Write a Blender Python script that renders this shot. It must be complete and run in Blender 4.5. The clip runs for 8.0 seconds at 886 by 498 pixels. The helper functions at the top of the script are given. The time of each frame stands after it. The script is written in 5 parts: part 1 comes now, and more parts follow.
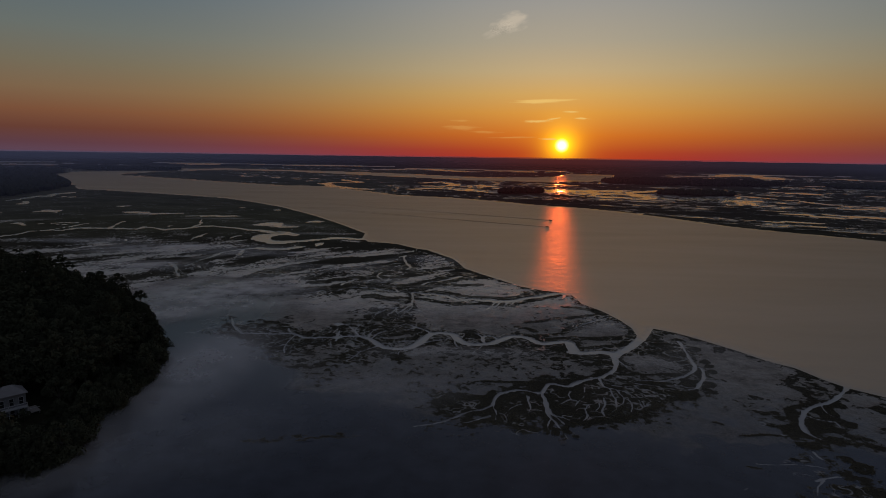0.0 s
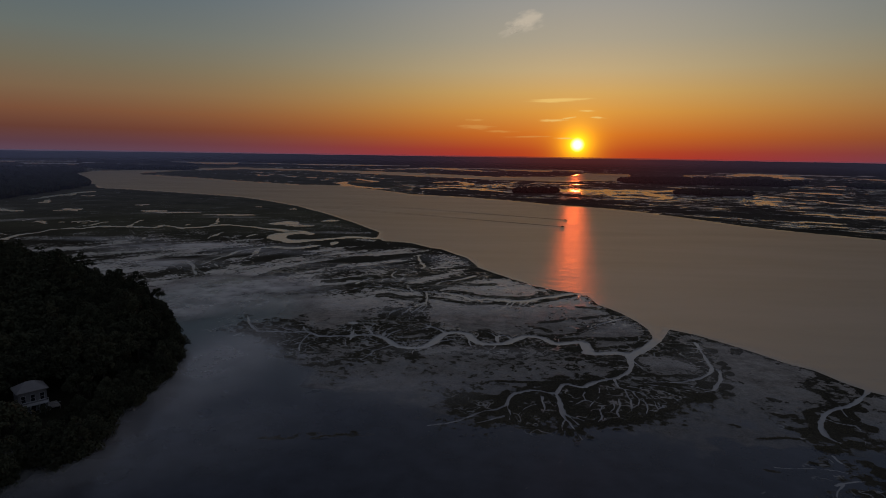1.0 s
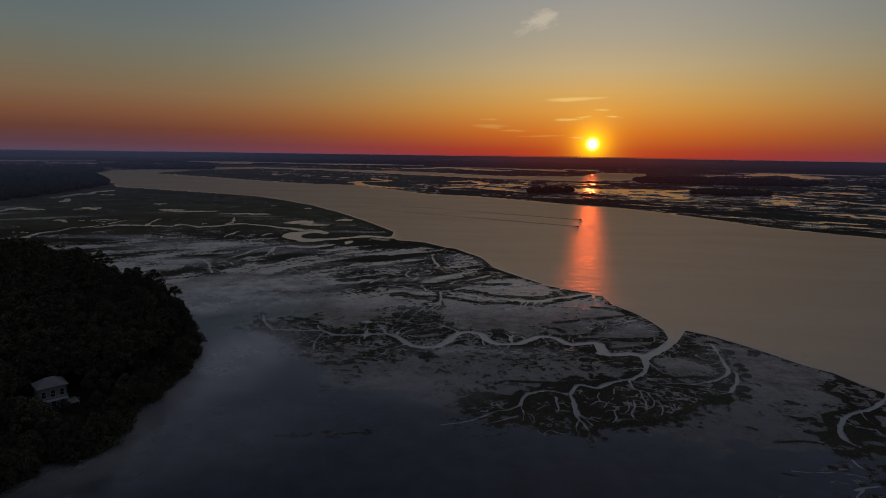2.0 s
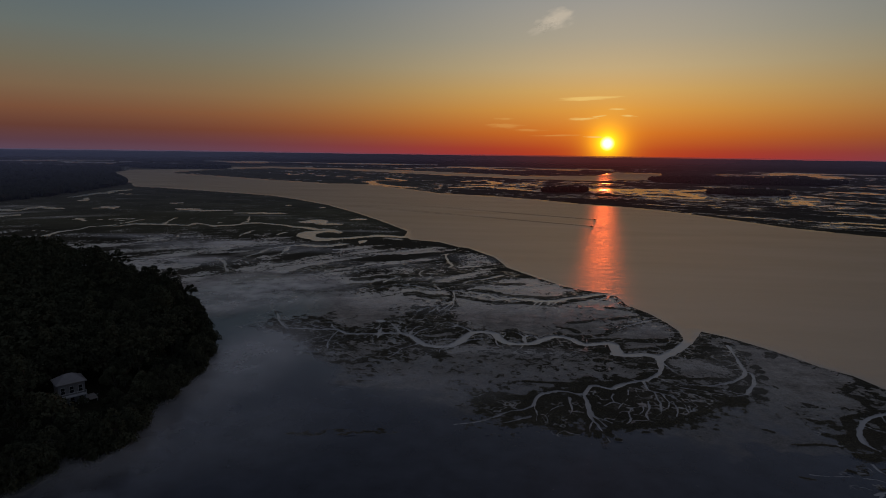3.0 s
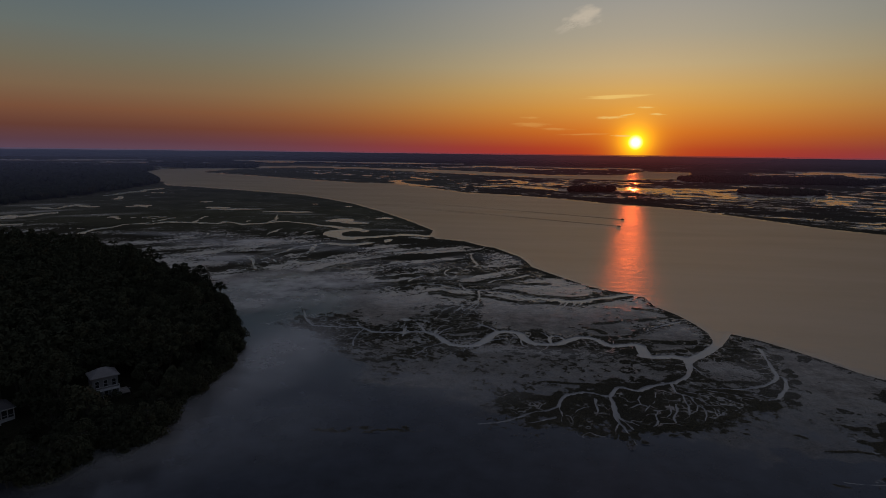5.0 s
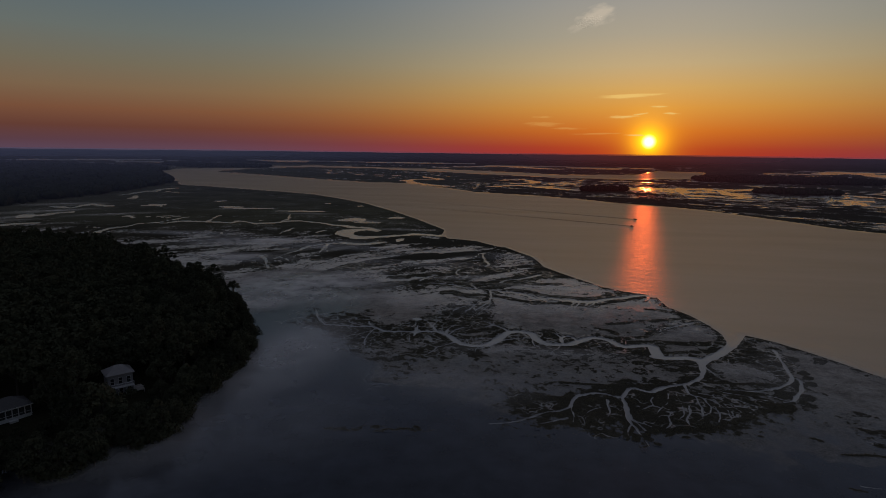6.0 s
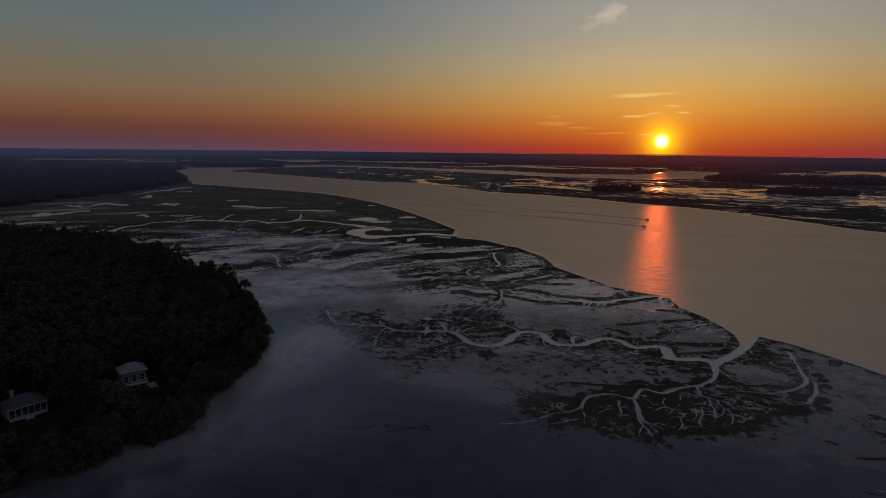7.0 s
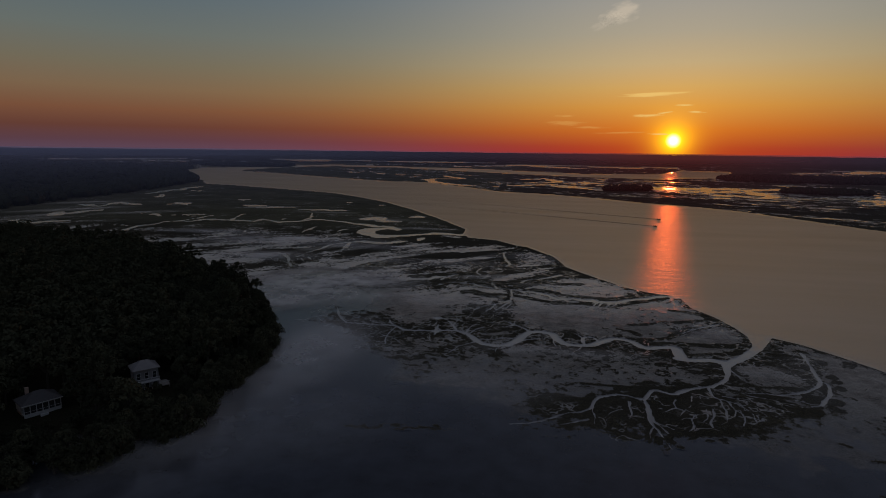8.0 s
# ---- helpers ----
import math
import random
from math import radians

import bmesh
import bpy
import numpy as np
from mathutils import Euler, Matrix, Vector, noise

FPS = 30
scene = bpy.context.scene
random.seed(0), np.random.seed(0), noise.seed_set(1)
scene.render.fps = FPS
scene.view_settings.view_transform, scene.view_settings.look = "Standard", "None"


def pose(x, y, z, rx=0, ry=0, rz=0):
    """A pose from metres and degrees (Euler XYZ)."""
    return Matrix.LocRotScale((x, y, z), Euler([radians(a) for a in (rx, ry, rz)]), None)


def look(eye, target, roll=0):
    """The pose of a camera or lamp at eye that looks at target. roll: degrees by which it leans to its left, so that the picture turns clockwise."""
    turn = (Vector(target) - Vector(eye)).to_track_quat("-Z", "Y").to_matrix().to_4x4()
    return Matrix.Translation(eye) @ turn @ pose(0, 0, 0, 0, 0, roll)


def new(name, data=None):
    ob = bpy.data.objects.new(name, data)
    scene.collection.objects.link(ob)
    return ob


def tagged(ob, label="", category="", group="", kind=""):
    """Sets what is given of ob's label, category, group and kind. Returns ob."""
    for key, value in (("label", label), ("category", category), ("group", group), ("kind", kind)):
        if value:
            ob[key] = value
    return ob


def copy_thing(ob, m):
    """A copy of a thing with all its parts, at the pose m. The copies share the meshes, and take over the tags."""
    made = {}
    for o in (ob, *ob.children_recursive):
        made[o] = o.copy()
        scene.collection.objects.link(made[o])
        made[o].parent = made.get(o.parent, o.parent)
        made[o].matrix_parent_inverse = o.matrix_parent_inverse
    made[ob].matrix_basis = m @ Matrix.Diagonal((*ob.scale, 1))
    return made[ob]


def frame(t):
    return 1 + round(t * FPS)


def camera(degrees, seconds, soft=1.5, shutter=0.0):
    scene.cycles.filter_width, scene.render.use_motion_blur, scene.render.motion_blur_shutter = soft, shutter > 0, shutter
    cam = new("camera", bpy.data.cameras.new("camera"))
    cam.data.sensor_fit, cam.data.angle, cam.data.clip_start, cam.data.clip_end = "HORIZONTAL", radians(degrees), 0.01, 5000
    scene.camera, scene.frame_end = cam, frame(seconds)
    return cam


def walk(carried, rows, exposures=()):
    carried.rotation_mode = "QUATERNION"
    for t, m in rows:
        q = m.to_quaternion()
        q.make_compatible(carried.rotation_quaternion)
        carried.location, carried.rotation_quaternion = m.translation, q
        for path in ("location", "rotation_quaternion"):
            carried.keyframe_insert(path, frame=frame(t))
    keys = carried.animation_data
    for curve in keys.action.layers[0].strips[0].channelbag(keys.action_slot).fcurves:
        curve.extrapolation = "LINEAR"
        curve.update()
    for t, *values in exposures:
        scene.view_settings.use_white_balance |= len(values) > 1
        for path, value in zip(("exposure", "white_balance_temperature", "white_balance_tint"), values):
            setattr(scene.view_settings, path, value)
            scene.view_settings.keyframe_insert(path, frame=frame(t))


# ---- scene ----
# a drone hovers 70 m over the marsh and pans slowly to its left
cam = camera(74.14, 8.0, soft=0.9)
EYE = 70.0
ROWS = [  # seconds, yaw, pitch, roll
    (0.0, 0.000, -9.122, -0.878),
    (0.5, 0.718, -9.165, -0.875),
    (1.0, 1.426, -9.205, -0.867),
    (1.5, 2.122, -9.242, -0.855),
    (2.0, 2.807, -9.277, -0.840),
    (2.5, 3.479, -9.310, -0.823),
    (3.0, 4.138, -9.341, -0.804),
    (3.5, 4.783, -9.370, -0.784),
    (4.0, 5.413, -9.398, -0.764),
    (4.5, 6.028, -9.424, -0.744),
    (5.0, 6.626, -9.450, -0.725),
    (5.5, 7.208, -9.475, -0.708),
    (6.0, 7.772, -9.500, -0.693),
    (6.5, 8.318, -9.525, -0.682),
    (7.0, 8.845, -9.549, -0.674),
    (7.5, 9.352, -9.574, -0.670),
    (8.0, 9.839, -9.600, -0.672),
]
walk(cam, [(t, pose(0, 0, EYE, 90 + pitch, roll, yaw)) for t, yaw, pitch, roll in ROWS])

# ---- sky and sun ----
SUN_AZ, SUN_EL = 11.27, 1.04  # degrees to the right of +y, degrees up
SUN_DIR = Vector((math.sin(radians(SUN_AZ)) * math.cos(radians(SUN_EL)), math.cos(radians(SUN_AZ)) * math.cos(radians(SUN_EL)), math.sin(radians(SUN_EL))))


def lin(r, g, b):
    """Linear colour from display values of 0 to 255."""
    return tuple((c / 255 / 12.92 if c <= 10 else ((c / 255 + 0.055) / 1.055) ** 2.4) for c in (r, g, b)) + (1.0,)


class Nodes:
    """A small helper that writes node trees."""

    def __init__(self, tree):
        self.tree = tree
        tree.nodes.clear()

    def add(self, kind, inputs=(), **settings):
        node = self.tree.nodes.new(kind)
        for key, value in settings.items():
            setattr(node, key, value)
        for key, value in (inputs.items() if isinstance(inputs, dict) else enumerate(inputs)):
            if value is None:
                continue
            if isinstance(value, bpy.types.NodeSocket):
                self.tree.links.new(value, node.inputs[key])
            else:
                node.inputs[key].default_value = value
        return node

    def math(self, op, a, b=None, c=None, clamp=False):
        return self.add("ShaderNodeMath", [a, b, c], operation=op, use_clamp=clamp).outputs[0]

    def vec(self, op, a, b=None):
        return self.add("ShaderNodeVectorMath", [a, b], operation=op)

    def mix(self, fac, a, b, blend="MIX"):
        node = self.add("ShaderNodeMix", data_type="RGBA", blend_type=blend)
        for i, value in ((0, fac), (6, a), (7, b)):
            if isinstance(value, bpy.types.NodeSocket):
                self.tree.links.new(value, node.inputs[i])
            else:
                node.inputs[i].default_value = value
        return node.outputs[2]

    def ramp(self, fac, stops, mode="LINEAR"):
        node = self.add("ShaderNodeValToRGB", [fac])
        ramp = node.color_ramp
        ramp.interpolation = mode
        while len(ramp.elements) < len(stops):
            ramp.elements.new(0.5)
        for e, (p, c) in zip(ramp.elements, stops):
            e.position, e.color = p, c if len(c) == 4 else (*c, 1)
        return node.outputs[0]

    def noise(self, vector, scale, detail=4.0, rough=0.55, out=0):
        return self.add("ShaderNodeTexNoise", {"Vector": vector, "Scale": scale, "Detail": detail, "Roughness": rough}).outputs[out]

    def span(self, value, a, b, lo=0.0, hi=1.0):
        return self.add("ShaderNodeMapRange", [value, a, b, lo, hi], interpolation_type="SMOOTHSTEP").outputs[0]


def build_world():
    world = bpy.data.worlds.new("dusk_sky")
    scene.world = world
    world.use_nodes = True
    n = Nodes(world.node_tree)
    way = n.vec("NORMALIZE", n.add("ShaderNodeTexCoord").outputs["Generated"]).outputs[0]
    sep = n.add("ShaderNodeSeparateXYZ", [way])
    z = n.math("MAXIMUM", sep.outputs[2], 0.0)
    z4 = n.math("MULTIPLY", z, 2.5, clamp=True)
    flat = n.vec("NORMALIZE", n.add("ShaderNodeCombineXYZ", [sep.outputs[0], sep.outputs[1], 0.0]).outputs[0]).outputs[0]
    flat_sun = Vector((SUN_DIR.x, SUN_DIR.y, 0)).normalized()
    side = n.math("ARCCOSINE", n.math("MINIMUM", n.vec("DOT_PRODUCT", flat, tuple(flat_sun)).outputs["Value"], 0.99999))
    near = n.math("EXPONENT", n.math("MULTIPLY", n.math("POWER", n.math("DIVIDE", side, 0.43), 2.0), -1.0))
    away = n.ramp(z4, [(p * 2.5, lin(*c)) for p, c in AWAY])
    toward = n.ramp(z4, [(p * 2.5, lin(*c)) for p, c in TOWARD])
    low = n.mix(near, away, toward)
    sky = n.add("ShaderNodeTexSky", sky_type="NISHITA", sun_disc=False, sun_elevation=radians(SUN_EL), sun_rotation=radians(SUN_AZ), altitude=70.0)
    high = n.mix(1.0, sky.outputs[0], (0.10, 0.10, 0.10, 1), "MULTIPLY")
    high = n.mix(0.7, high, lin(100, 103, 117))
    base = n.mix(n.span(z, 0.28, 0.7), low, high)
    ang = n.math("ARCCOSINE", n.math("MINIMUM", n.vec("DOT_PRODUCT", way, tuple(SUN_DIR)).outputs["Value"], 0.9999999))
    deg = n.math("MULTIPLY", ang, 180 / math.pi)
    glow = n.math("EXPONENT", n.math("MULTIPLY", deg, -1.0 / 0.75))
    halo = n.math("EXPONENT", n.math("MULTIPLY", deg, -1.0 / 5.0))
    total = n.mix(1.0, base, n.mix(glow, (0, 0, 0, 1), (3.0, 1.8, 0.0, 1)), "ADD")
    total = n.mix(1.0, total, n.mix(halo, (0, 0, 0, 1), (0.2, 0.075, 0.002, 1)), "ADD")
    disc = n.span(deg, 0.0, 0.72, 1.0, 0.0)
    total = n.mix(1.0, total, n.mix(disc, (0, 0, 0, 1), (4.0, 3.2, 1.7, 1)), "ADD")
    # dim, hazy land colour under the horizon
    total = n.mix(n.span(sep.outputs[2], -0.012, -0.004), lin(38, 30, 42), total)
    bg = n.add("ShaderNodeBackground", [total, 1.0])
    n.add("ShaderNodeOutputWorld", [bg.outputs[0]])


AWAY = [(0.0, (88, 67, 82)), (0.01, (88, 61, 70)), (0.03, (98, 61, 52)), (0.055, (118, 79, 58)), (0.085, (121, 98, 75)), (0.12, (112, 105, 88)), (0.165, (101, 108, 104)), (0.245, (82, 100, 113)), (0.4, (82, 92, 116))]
TOWARD = [(0.0, (168, 44, 28)), (0.008, (172, 56, 30)), (0.035, (198, 104, 36)), (0.07, (207, 144, 64)), (0.1, (201, 160, 94)), (0.135, (186, 165, 125)), (0.18, (166, 158, 139)), (0.26, (145, 147, 148)), (0.4, (106, 114, 134))]
build_world()

sun = new("sun", bpy.data.lights.new("sun", "SUN"))
sun.data.energy, sun.data.angle, sun.data.color = 0.31, radians(0.8), (1.0, 0.15, 0.03)
sun.matrix_world = look(SUN_DIR * 100, (0, 0, 0))
scene.view_settings.exposure = 0.0


# ---- materials ----
def material(name):
    mat = bpy.data.materials.new(name)
    mat.use_nodes = True
    return mat, Nodes(mat.node_tree)


def finish(n, shader):
    n.add("ShaderNodeOutputMaterial", [shader])


def simple(name, color, rough=0.6, vary=0.25, scale=3.0, metallic=0.0, bump=0.0, bump_scale=30.0):
    """A plain material with blotches at two scales."""
    mat, n = material(name)
    at = n.add("ShaderNodeTexCoord").outputs["Object"]
    big, small = n.noise(at, scale, 5), n.noise(at, scale * 9, 4)
    f = n.math("MULTIPLY_ADD", big, 0.6, n.math("MULTIPLY", small, 0.4))
    dark = tuple(c * (1 - vary) for c in color) + (1,)
    light = tuple(min(1, c * (1 + vary)) for c in color) + (1,)
    col = n.ramp(f, [(0.3, dark), (0.7, light)])
    extra = {}
    if bump:
        extra["Normal"] = n.add("ShaderNodeBump", {"Strength": bump, "Distance": 0.05, "Height": n.noise(at, bump_scale, 4)}).outputs[0]
    b = n.add("ShaderNodeBsdfPrincipled", {"Base Color": col, "Roughness": rough, "Metallic": metallic, **extra})
    finish(n, b.outputs[0])
    return mat


def water_waves(n, at, swell, ripple):
    turned = n.add("ShaderNodeMapping", {"Vector": at, "Rotation": (0, 0, radians(20)), "Scale": (0.65, 1.0, 1.0)}).outputs[0]
    long_wave, short = n.noise(turned, 0.16, 3), n.noise(turned, 0.7, 4)
    height = n.math("MULTIPLY_ADD", long_wave, swell, n.math("MULTIPLY", short, ripple))
    return n.add("ShaderNodeBump", {"Strength": 1.0, "Distance": 1.0, "Height": height}).outputs[0]


def water_material():
    """Silty tidal water: rippled on the open river, still in the creeks."""
    mat, n = material("tidal_water")
    at = n.add("ShaderNodeNewGeometry").outputs["Position"]
    calm = n.add("ShaderNodeAttribute", attribute_name="calm").outputs["Fac"]
    streak = n.noise(n.add("ShaderNodeMapping", {"Vector": at, "Rotation": (0, 0, radians(-32)), "Scale": (0.25, 1.0, 1.0)}).outputs[0], 0.02, 4)
    tint = n.ramp(streak, [(0.3, (0.205, 0.156, 0.109)), (0.5, (0.27, 0.208, 0.147)), (0.7, (0.34, 0.264, 0.189))])
    waves = water_waves(n, at, 0.17, 0.06)
    silt = n.add("ShaderNodeBsdfDiffuse", {"Color": tint})
    gloss = n.add("ShaderNodeBsdfGlossy", {"Color": (0.95, 0.8, 0.65, 1), "Roughness": n.math("MULTIPLY_ADD", streak, 0.12, 0.295), "Normal": waves}, distribution="BECKMANN")
    glance = n.add("ShaderNodeFresnel", {"IOR": 1.36}).outputs[0]
    river = n.add("ShaderNodeMixShader", [n.math("MULTIPLY_ADD", n.math("POWER", glance, 3.0), 0.12, n.math("MULTIPLY", glance, 0.2)), silt.outputs[0], gloss.outputs[0]])
    creek = n.add("ShaderNodeBsdfPrincipled", {"Base Color": (0.25, 0.242, 0.236, 1), "Roughness": 0.2, "IOR": 1.4, "Normal": water_waves(n, at, 0.12, 0.04)})
    lagoon = n.add("ShaderNodeBsdfPrincipled", {"Base Color": (0.16, 0.135, 0.115, 1), "Roughness": 0.15, "IOR": 1.36, "Normal": water_waves(n, at, 0.035, 0.01)})
    quiet = n.add("ShaderNodeMixShader", [n.add("ShaderNodeAttribute", attribute_name="still").outputs["Fac"], creek.outputs[0], lagoon.outputs[0]])
    finish(n, n.add("ShaderNodeMixShader", [calm, river.outputs[0], quiet.outputs[0]]).outputs[0])
    return mat


def ground_material():
    """Wet mud, cordgrass, flooded flats, rills and wood floor, told apart by what covers the place."""
    mat, n = material("marsh_ground")
    at = n.add("ShaderNodeNewGeometry").outputs["Position"]
    cover, wood, film_tone, rill, net = [n.add("ShaderNodeAttribute", attribute_name=k).outputs["Fac"] for k in ("cover", "wood", "film_tone", "rill", "net")]
    grain, clump, mid, big = n.noise(at, 2.2, 4, 0.7), n.noise(at, 0.42, 6, 0.68), n.noise(at, 0.13, 5), n.noise(at, 0.02, 4)
    mix3 = n.math("MULTIPLY_ADD", grain, 0.34, n.math("MULTIPLY_ADD", clump, 0.33, n.math("MULTIPLY", mid, 0.33)))
    mud = n.ramp(mix3, [(0.36, (0.09, 0.082, 0.073)), (0.5, (0.27, 0.244, 0.212)), (0.64, (0.47, 0.43, 0.38))])
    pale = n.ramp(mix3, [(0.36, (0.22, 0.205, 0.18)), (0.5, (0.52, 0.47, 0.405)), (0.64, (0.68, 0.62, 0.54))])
    # bare mud is painted paler farther out, in place of its grazing sheen
    mud = n.mix(n.span(film_tone, 0.0, -0.5), mud, pale)
    grass = n.ramp(n.math("MULTIPLY_ADD", grain, 0.6, n.math("MULTIPLY", big, 0.4)), [(0.3, (0.022, 0.02, 0.016)), (0.55, (0.064, 0.058, 0.044)), (0.75, (0.14, 0.121, 0.088))])
    # grass coloured paler inland, beyond y 410 and left of x -30
    place = n.add("ShaderNodeSeparateXYZ", [at])
    inland = n.math("MULTIPLY", n.span(place.outputs[1], 410, 560), n.span(place.outputs[0], -30, -130))
    tall = n.ramp(n.math("MULTIPLY_ADD", grain, 0.5, n.math("MULTIPLY", big, 0.5)), [(0.3, (0.05, 0.047, 0.034)), (0.55, (0.105, 0.1, 0.07)), (0.75, (0.175, 0.162, 0.112))])
    grass = n.mix(inland, grass, tall)
    thick = n.math("ADD", cover, n.math("MULTIPLY_ADD", n.math("SUBTRACT", clump, 0.5), 2.1, n.math("MULTIPLY", n.math("SUBTRACT", grain, 0.5), 0.7)))
    edge = n.span(thick, 0.44, 0.54)
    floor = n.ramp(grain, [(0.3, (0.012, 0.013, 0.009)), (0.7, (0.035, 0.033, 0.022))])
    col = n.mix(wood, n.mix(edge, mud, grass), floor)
    bump = n.add("ShaderNodeBump", {"Strength": 0.2, "Distance": 0.2, "Height": grain}).outputs[0]
    damp = n.math("MULTIPLY", n.math("SUBTRACT", 1.0, n.math("MAXIMUM", edge, wood), clamp=True), n.span(film_tone, 0.05, -0.35))
    dry = n.add("ShaderNodeBsdfPrincipled", {"Base Color": col, "Roughness": n.math("MULTIPLY_ADD", damp, -0.38, 0.8), "Specular IOR Level": n.math("MULTIPLY", damp, 0.6), "Normal": bump})
    level = n.add("ShaderNodeCombineXYZ", [0.0, 0.0, 1.0]).outputs[0]
    soft = n.add("ShaderNodeBump", {"Strength": 0.1, "Distance": 0.1, "Height": n.noise(at, 0.5, 4), "Normal": level}).outputs[0]
    wet = n.add("ShaderNodeBsdfPrincipled", {"Base Color": n.ramp(mid, [(0.3, (0.011, 0.014, 0.022)), (0.7, (0.033, 0.038, 0.053))]), "Roughness": 0.16, "IOR": 1.29, "Normal": soft})
    bare = n.math("SUBTRACT", 1.0, n.math("MAXIMUM", edge, wood), clamp=True)
    flooded = n.math("MULTIPLY", n.span(n.math("MULTIPLY_ADD", n.math("SUBTRACT", mid, 0.5), 0.8, film_tone), 0.05, 0.85), bare)
    lower = n.add("ShaderNodeMixShader", [flooded, dry.outputs[0], wet.outputs[0]])
    stream = n.add("ShaderNodeBsdfPrincipled", {"Base Color": (0.24, 0.233, 0.228, 1), "Roughness": 0.24, "IOR": 1.4, "Normal": level})
    runs = n.span(n.math("MULTIPLY_ADD", n.math("SUBTRACT", clump, 0.5), 0.6, rill), 0.14, -0.02)
    # a net of small runnels through the grass
    veins = n.math("ABSOLUTE", n.math("SUBTRACT", n.noise(at, 0.17, 2.5, 0.6), 0.5))
    broad = n.math("ABSOLUTE", n.math("SUBTRACT", n.noise(at, 0.06, 3, 0.6), 0.5))
    open_ground = n.span(n.noise(at, 0.045, 3), 0.42, 0.58)
    thin = n.math("MAXIMUM", n.math("MULTIPLY", n.span(veins, 0.022, 0.008), open_ground), n.span(broad, 0.013, 0.004))
    dense = n.math("MAXIMUM", n.span(veins, 0.028, 0.012), n.span(broad, 0.022, 0.01))
    runs = n.math("MAXIMUM", runs, n.math("MULTIPLY", thin, n.span(net, 0.25, 0.7, 0.0, 0.75)))
    runs = n.math("MAXIMUM", runs, n.math("MULTIPLY", dense, n.math("MULTIPLY", n.span(net, 1.0, 1.6, 0.0, 0.62), n.span(open_ground, -0.4, 0.6))))
    clear = n.math("MULTIPLY", n.span(n.noise(at, 0.025, 3), 0.52, 0.6), n.span(broad, 0.02, 0.008))
    runs = n.math("MAXIMUM", runs, n.math("MULTIPLY", clear, n.span(net, -0.1, -0.6)))
    # flats that the tide has just left shine between their ripples
    shine = n.math("MULTIPLY", damp, n.span(n.math("MULTIPLY_ADD", grain, 0.5, n.math("MULTIPLY", mid, 0.5)), 0.38, 0.62, 0.04, 0.2))
    runs = n.math("MAXIMUM", runs, shine)
    finish(n, n.add("ShaderNodeMixShader", [runs, lower.outputs[0], stream.outputs[0]]).outputs[0])
    return mat


def leaf_material(name, dark, light):
    mat, n = material(name)
    at = n.add("ShaderNodeTexCoord").outputs["Object"]
    tone = n.add("ShaderNodeObjectInfo").outputs["Random"]
    isle = n.add("ShaderNodeNewGeometry").outputs["Random Per Island"]
    f = n.math("MULTIPLY_ADD", isle, 0.12, n.math("MULTIPLY_ADD", tone, 0.7, n.math("MULTIPLY", n.noise(at, 0.8, 4), 0.25)))
    col = n.ramp(f, [(0.15, dark), (0.9, light)])
    b = n.add("ShaderNodeBsdfPrincipled", {"Base Color": col, "Roughness": 0.8, "Specular IOR Level": 0.0})
    finish(n, b.outputs[0])
    return mat


M_GROUND = ground_material()
M_WATER = water_material()
M_LEAF = leaf_material("oak_leaves", (0.03, 0.033, 0.023), (0.074, 0.077, 0.05))
M_FAR_LEAF = leaf_material("far_leaves", (0.012, 0.015, 0.010), (0.042, 0.047, 0.03))
M_BARK = simple("bark", (0.06, 0.05, 0.04), 0.85, 0.4, 2.0, bump=0.6)


# ---- plan: the river, creeks, pools and woods, metres from under the drone ----
NEAR_BANK = [(-1028, 1486), (-767, 1215), (-645, 1046), (-585, 1027), (-504, 985), (-408, 937), (-329, 892), (-266, 828), (-206, 757), (-151, 671), (-104, 588), (-69, 518), (-68, 493), (-60, 467), (-36, 458), (-18, 434), (-11, 430), (7, 395), (14, 361), (23, 344), (32, 329), (43, 311), (53, 302), (66, 296), (67, 275), (73, 263), (78, 245), (79, 235), (77, 224), (80, 220), (88, 235), (96, 228), (103, 218), (109, 208), (114, 198), (120, 191), (123, 181), (127, 173), (134, 166), (180, 140), (300, 60), (600, -200)]
FAR_BANK = [(-910, 1665), (-712, 1538), (-507, 1381), (-346, 1274), (-245, 1257), (-197, 1185), (-144, 1123), (-82, 1025), (16, 977), (61, 937), (102, 899), (138, 854), (175, 832), (207, 803), (235, 767), (276, 683), (307, 611), (342, 570), (376, 538), (394, 515), (520, 420), (900, 150)]
CHANNEL_SOUTH = [(-931, 1704), (-948, 2053), (-834, 2277), (-554, 2200), (-148, 1855), (106, 1659), (306, 1623), (381, 1700), (489, 1719)]
CHANNEL_NORTH = [(-1159, 2079), (-1067, 2310), (-919, 2510), (-608, 2416), (-174, 2185), (122, 1919), (370, 2020), (543, 2500), (690, 2394)]
RIVER = NEAR_BANK + FAR_BANK[::-1] + CHANNEL_SOUTH + CHANNEL_NORTH[::-1] + [(-1149, 1799)]

# creeks: half width at the mouth, half width at the head, points
CREEKS, STRIPS, MEADOWS = [], [], []


def creek(mouth, head, *points):
    CREEKS.append((mouth, head, list(points)))


def strip(strength, wide, *points):
    """A long narrow stand of grass."""
    STRIPS.append((strength, wide, list(points)))


def meadow(strength, *outline):
    """A broad stand of grass."""
    MEADOWS.append((strength, list(outline)))


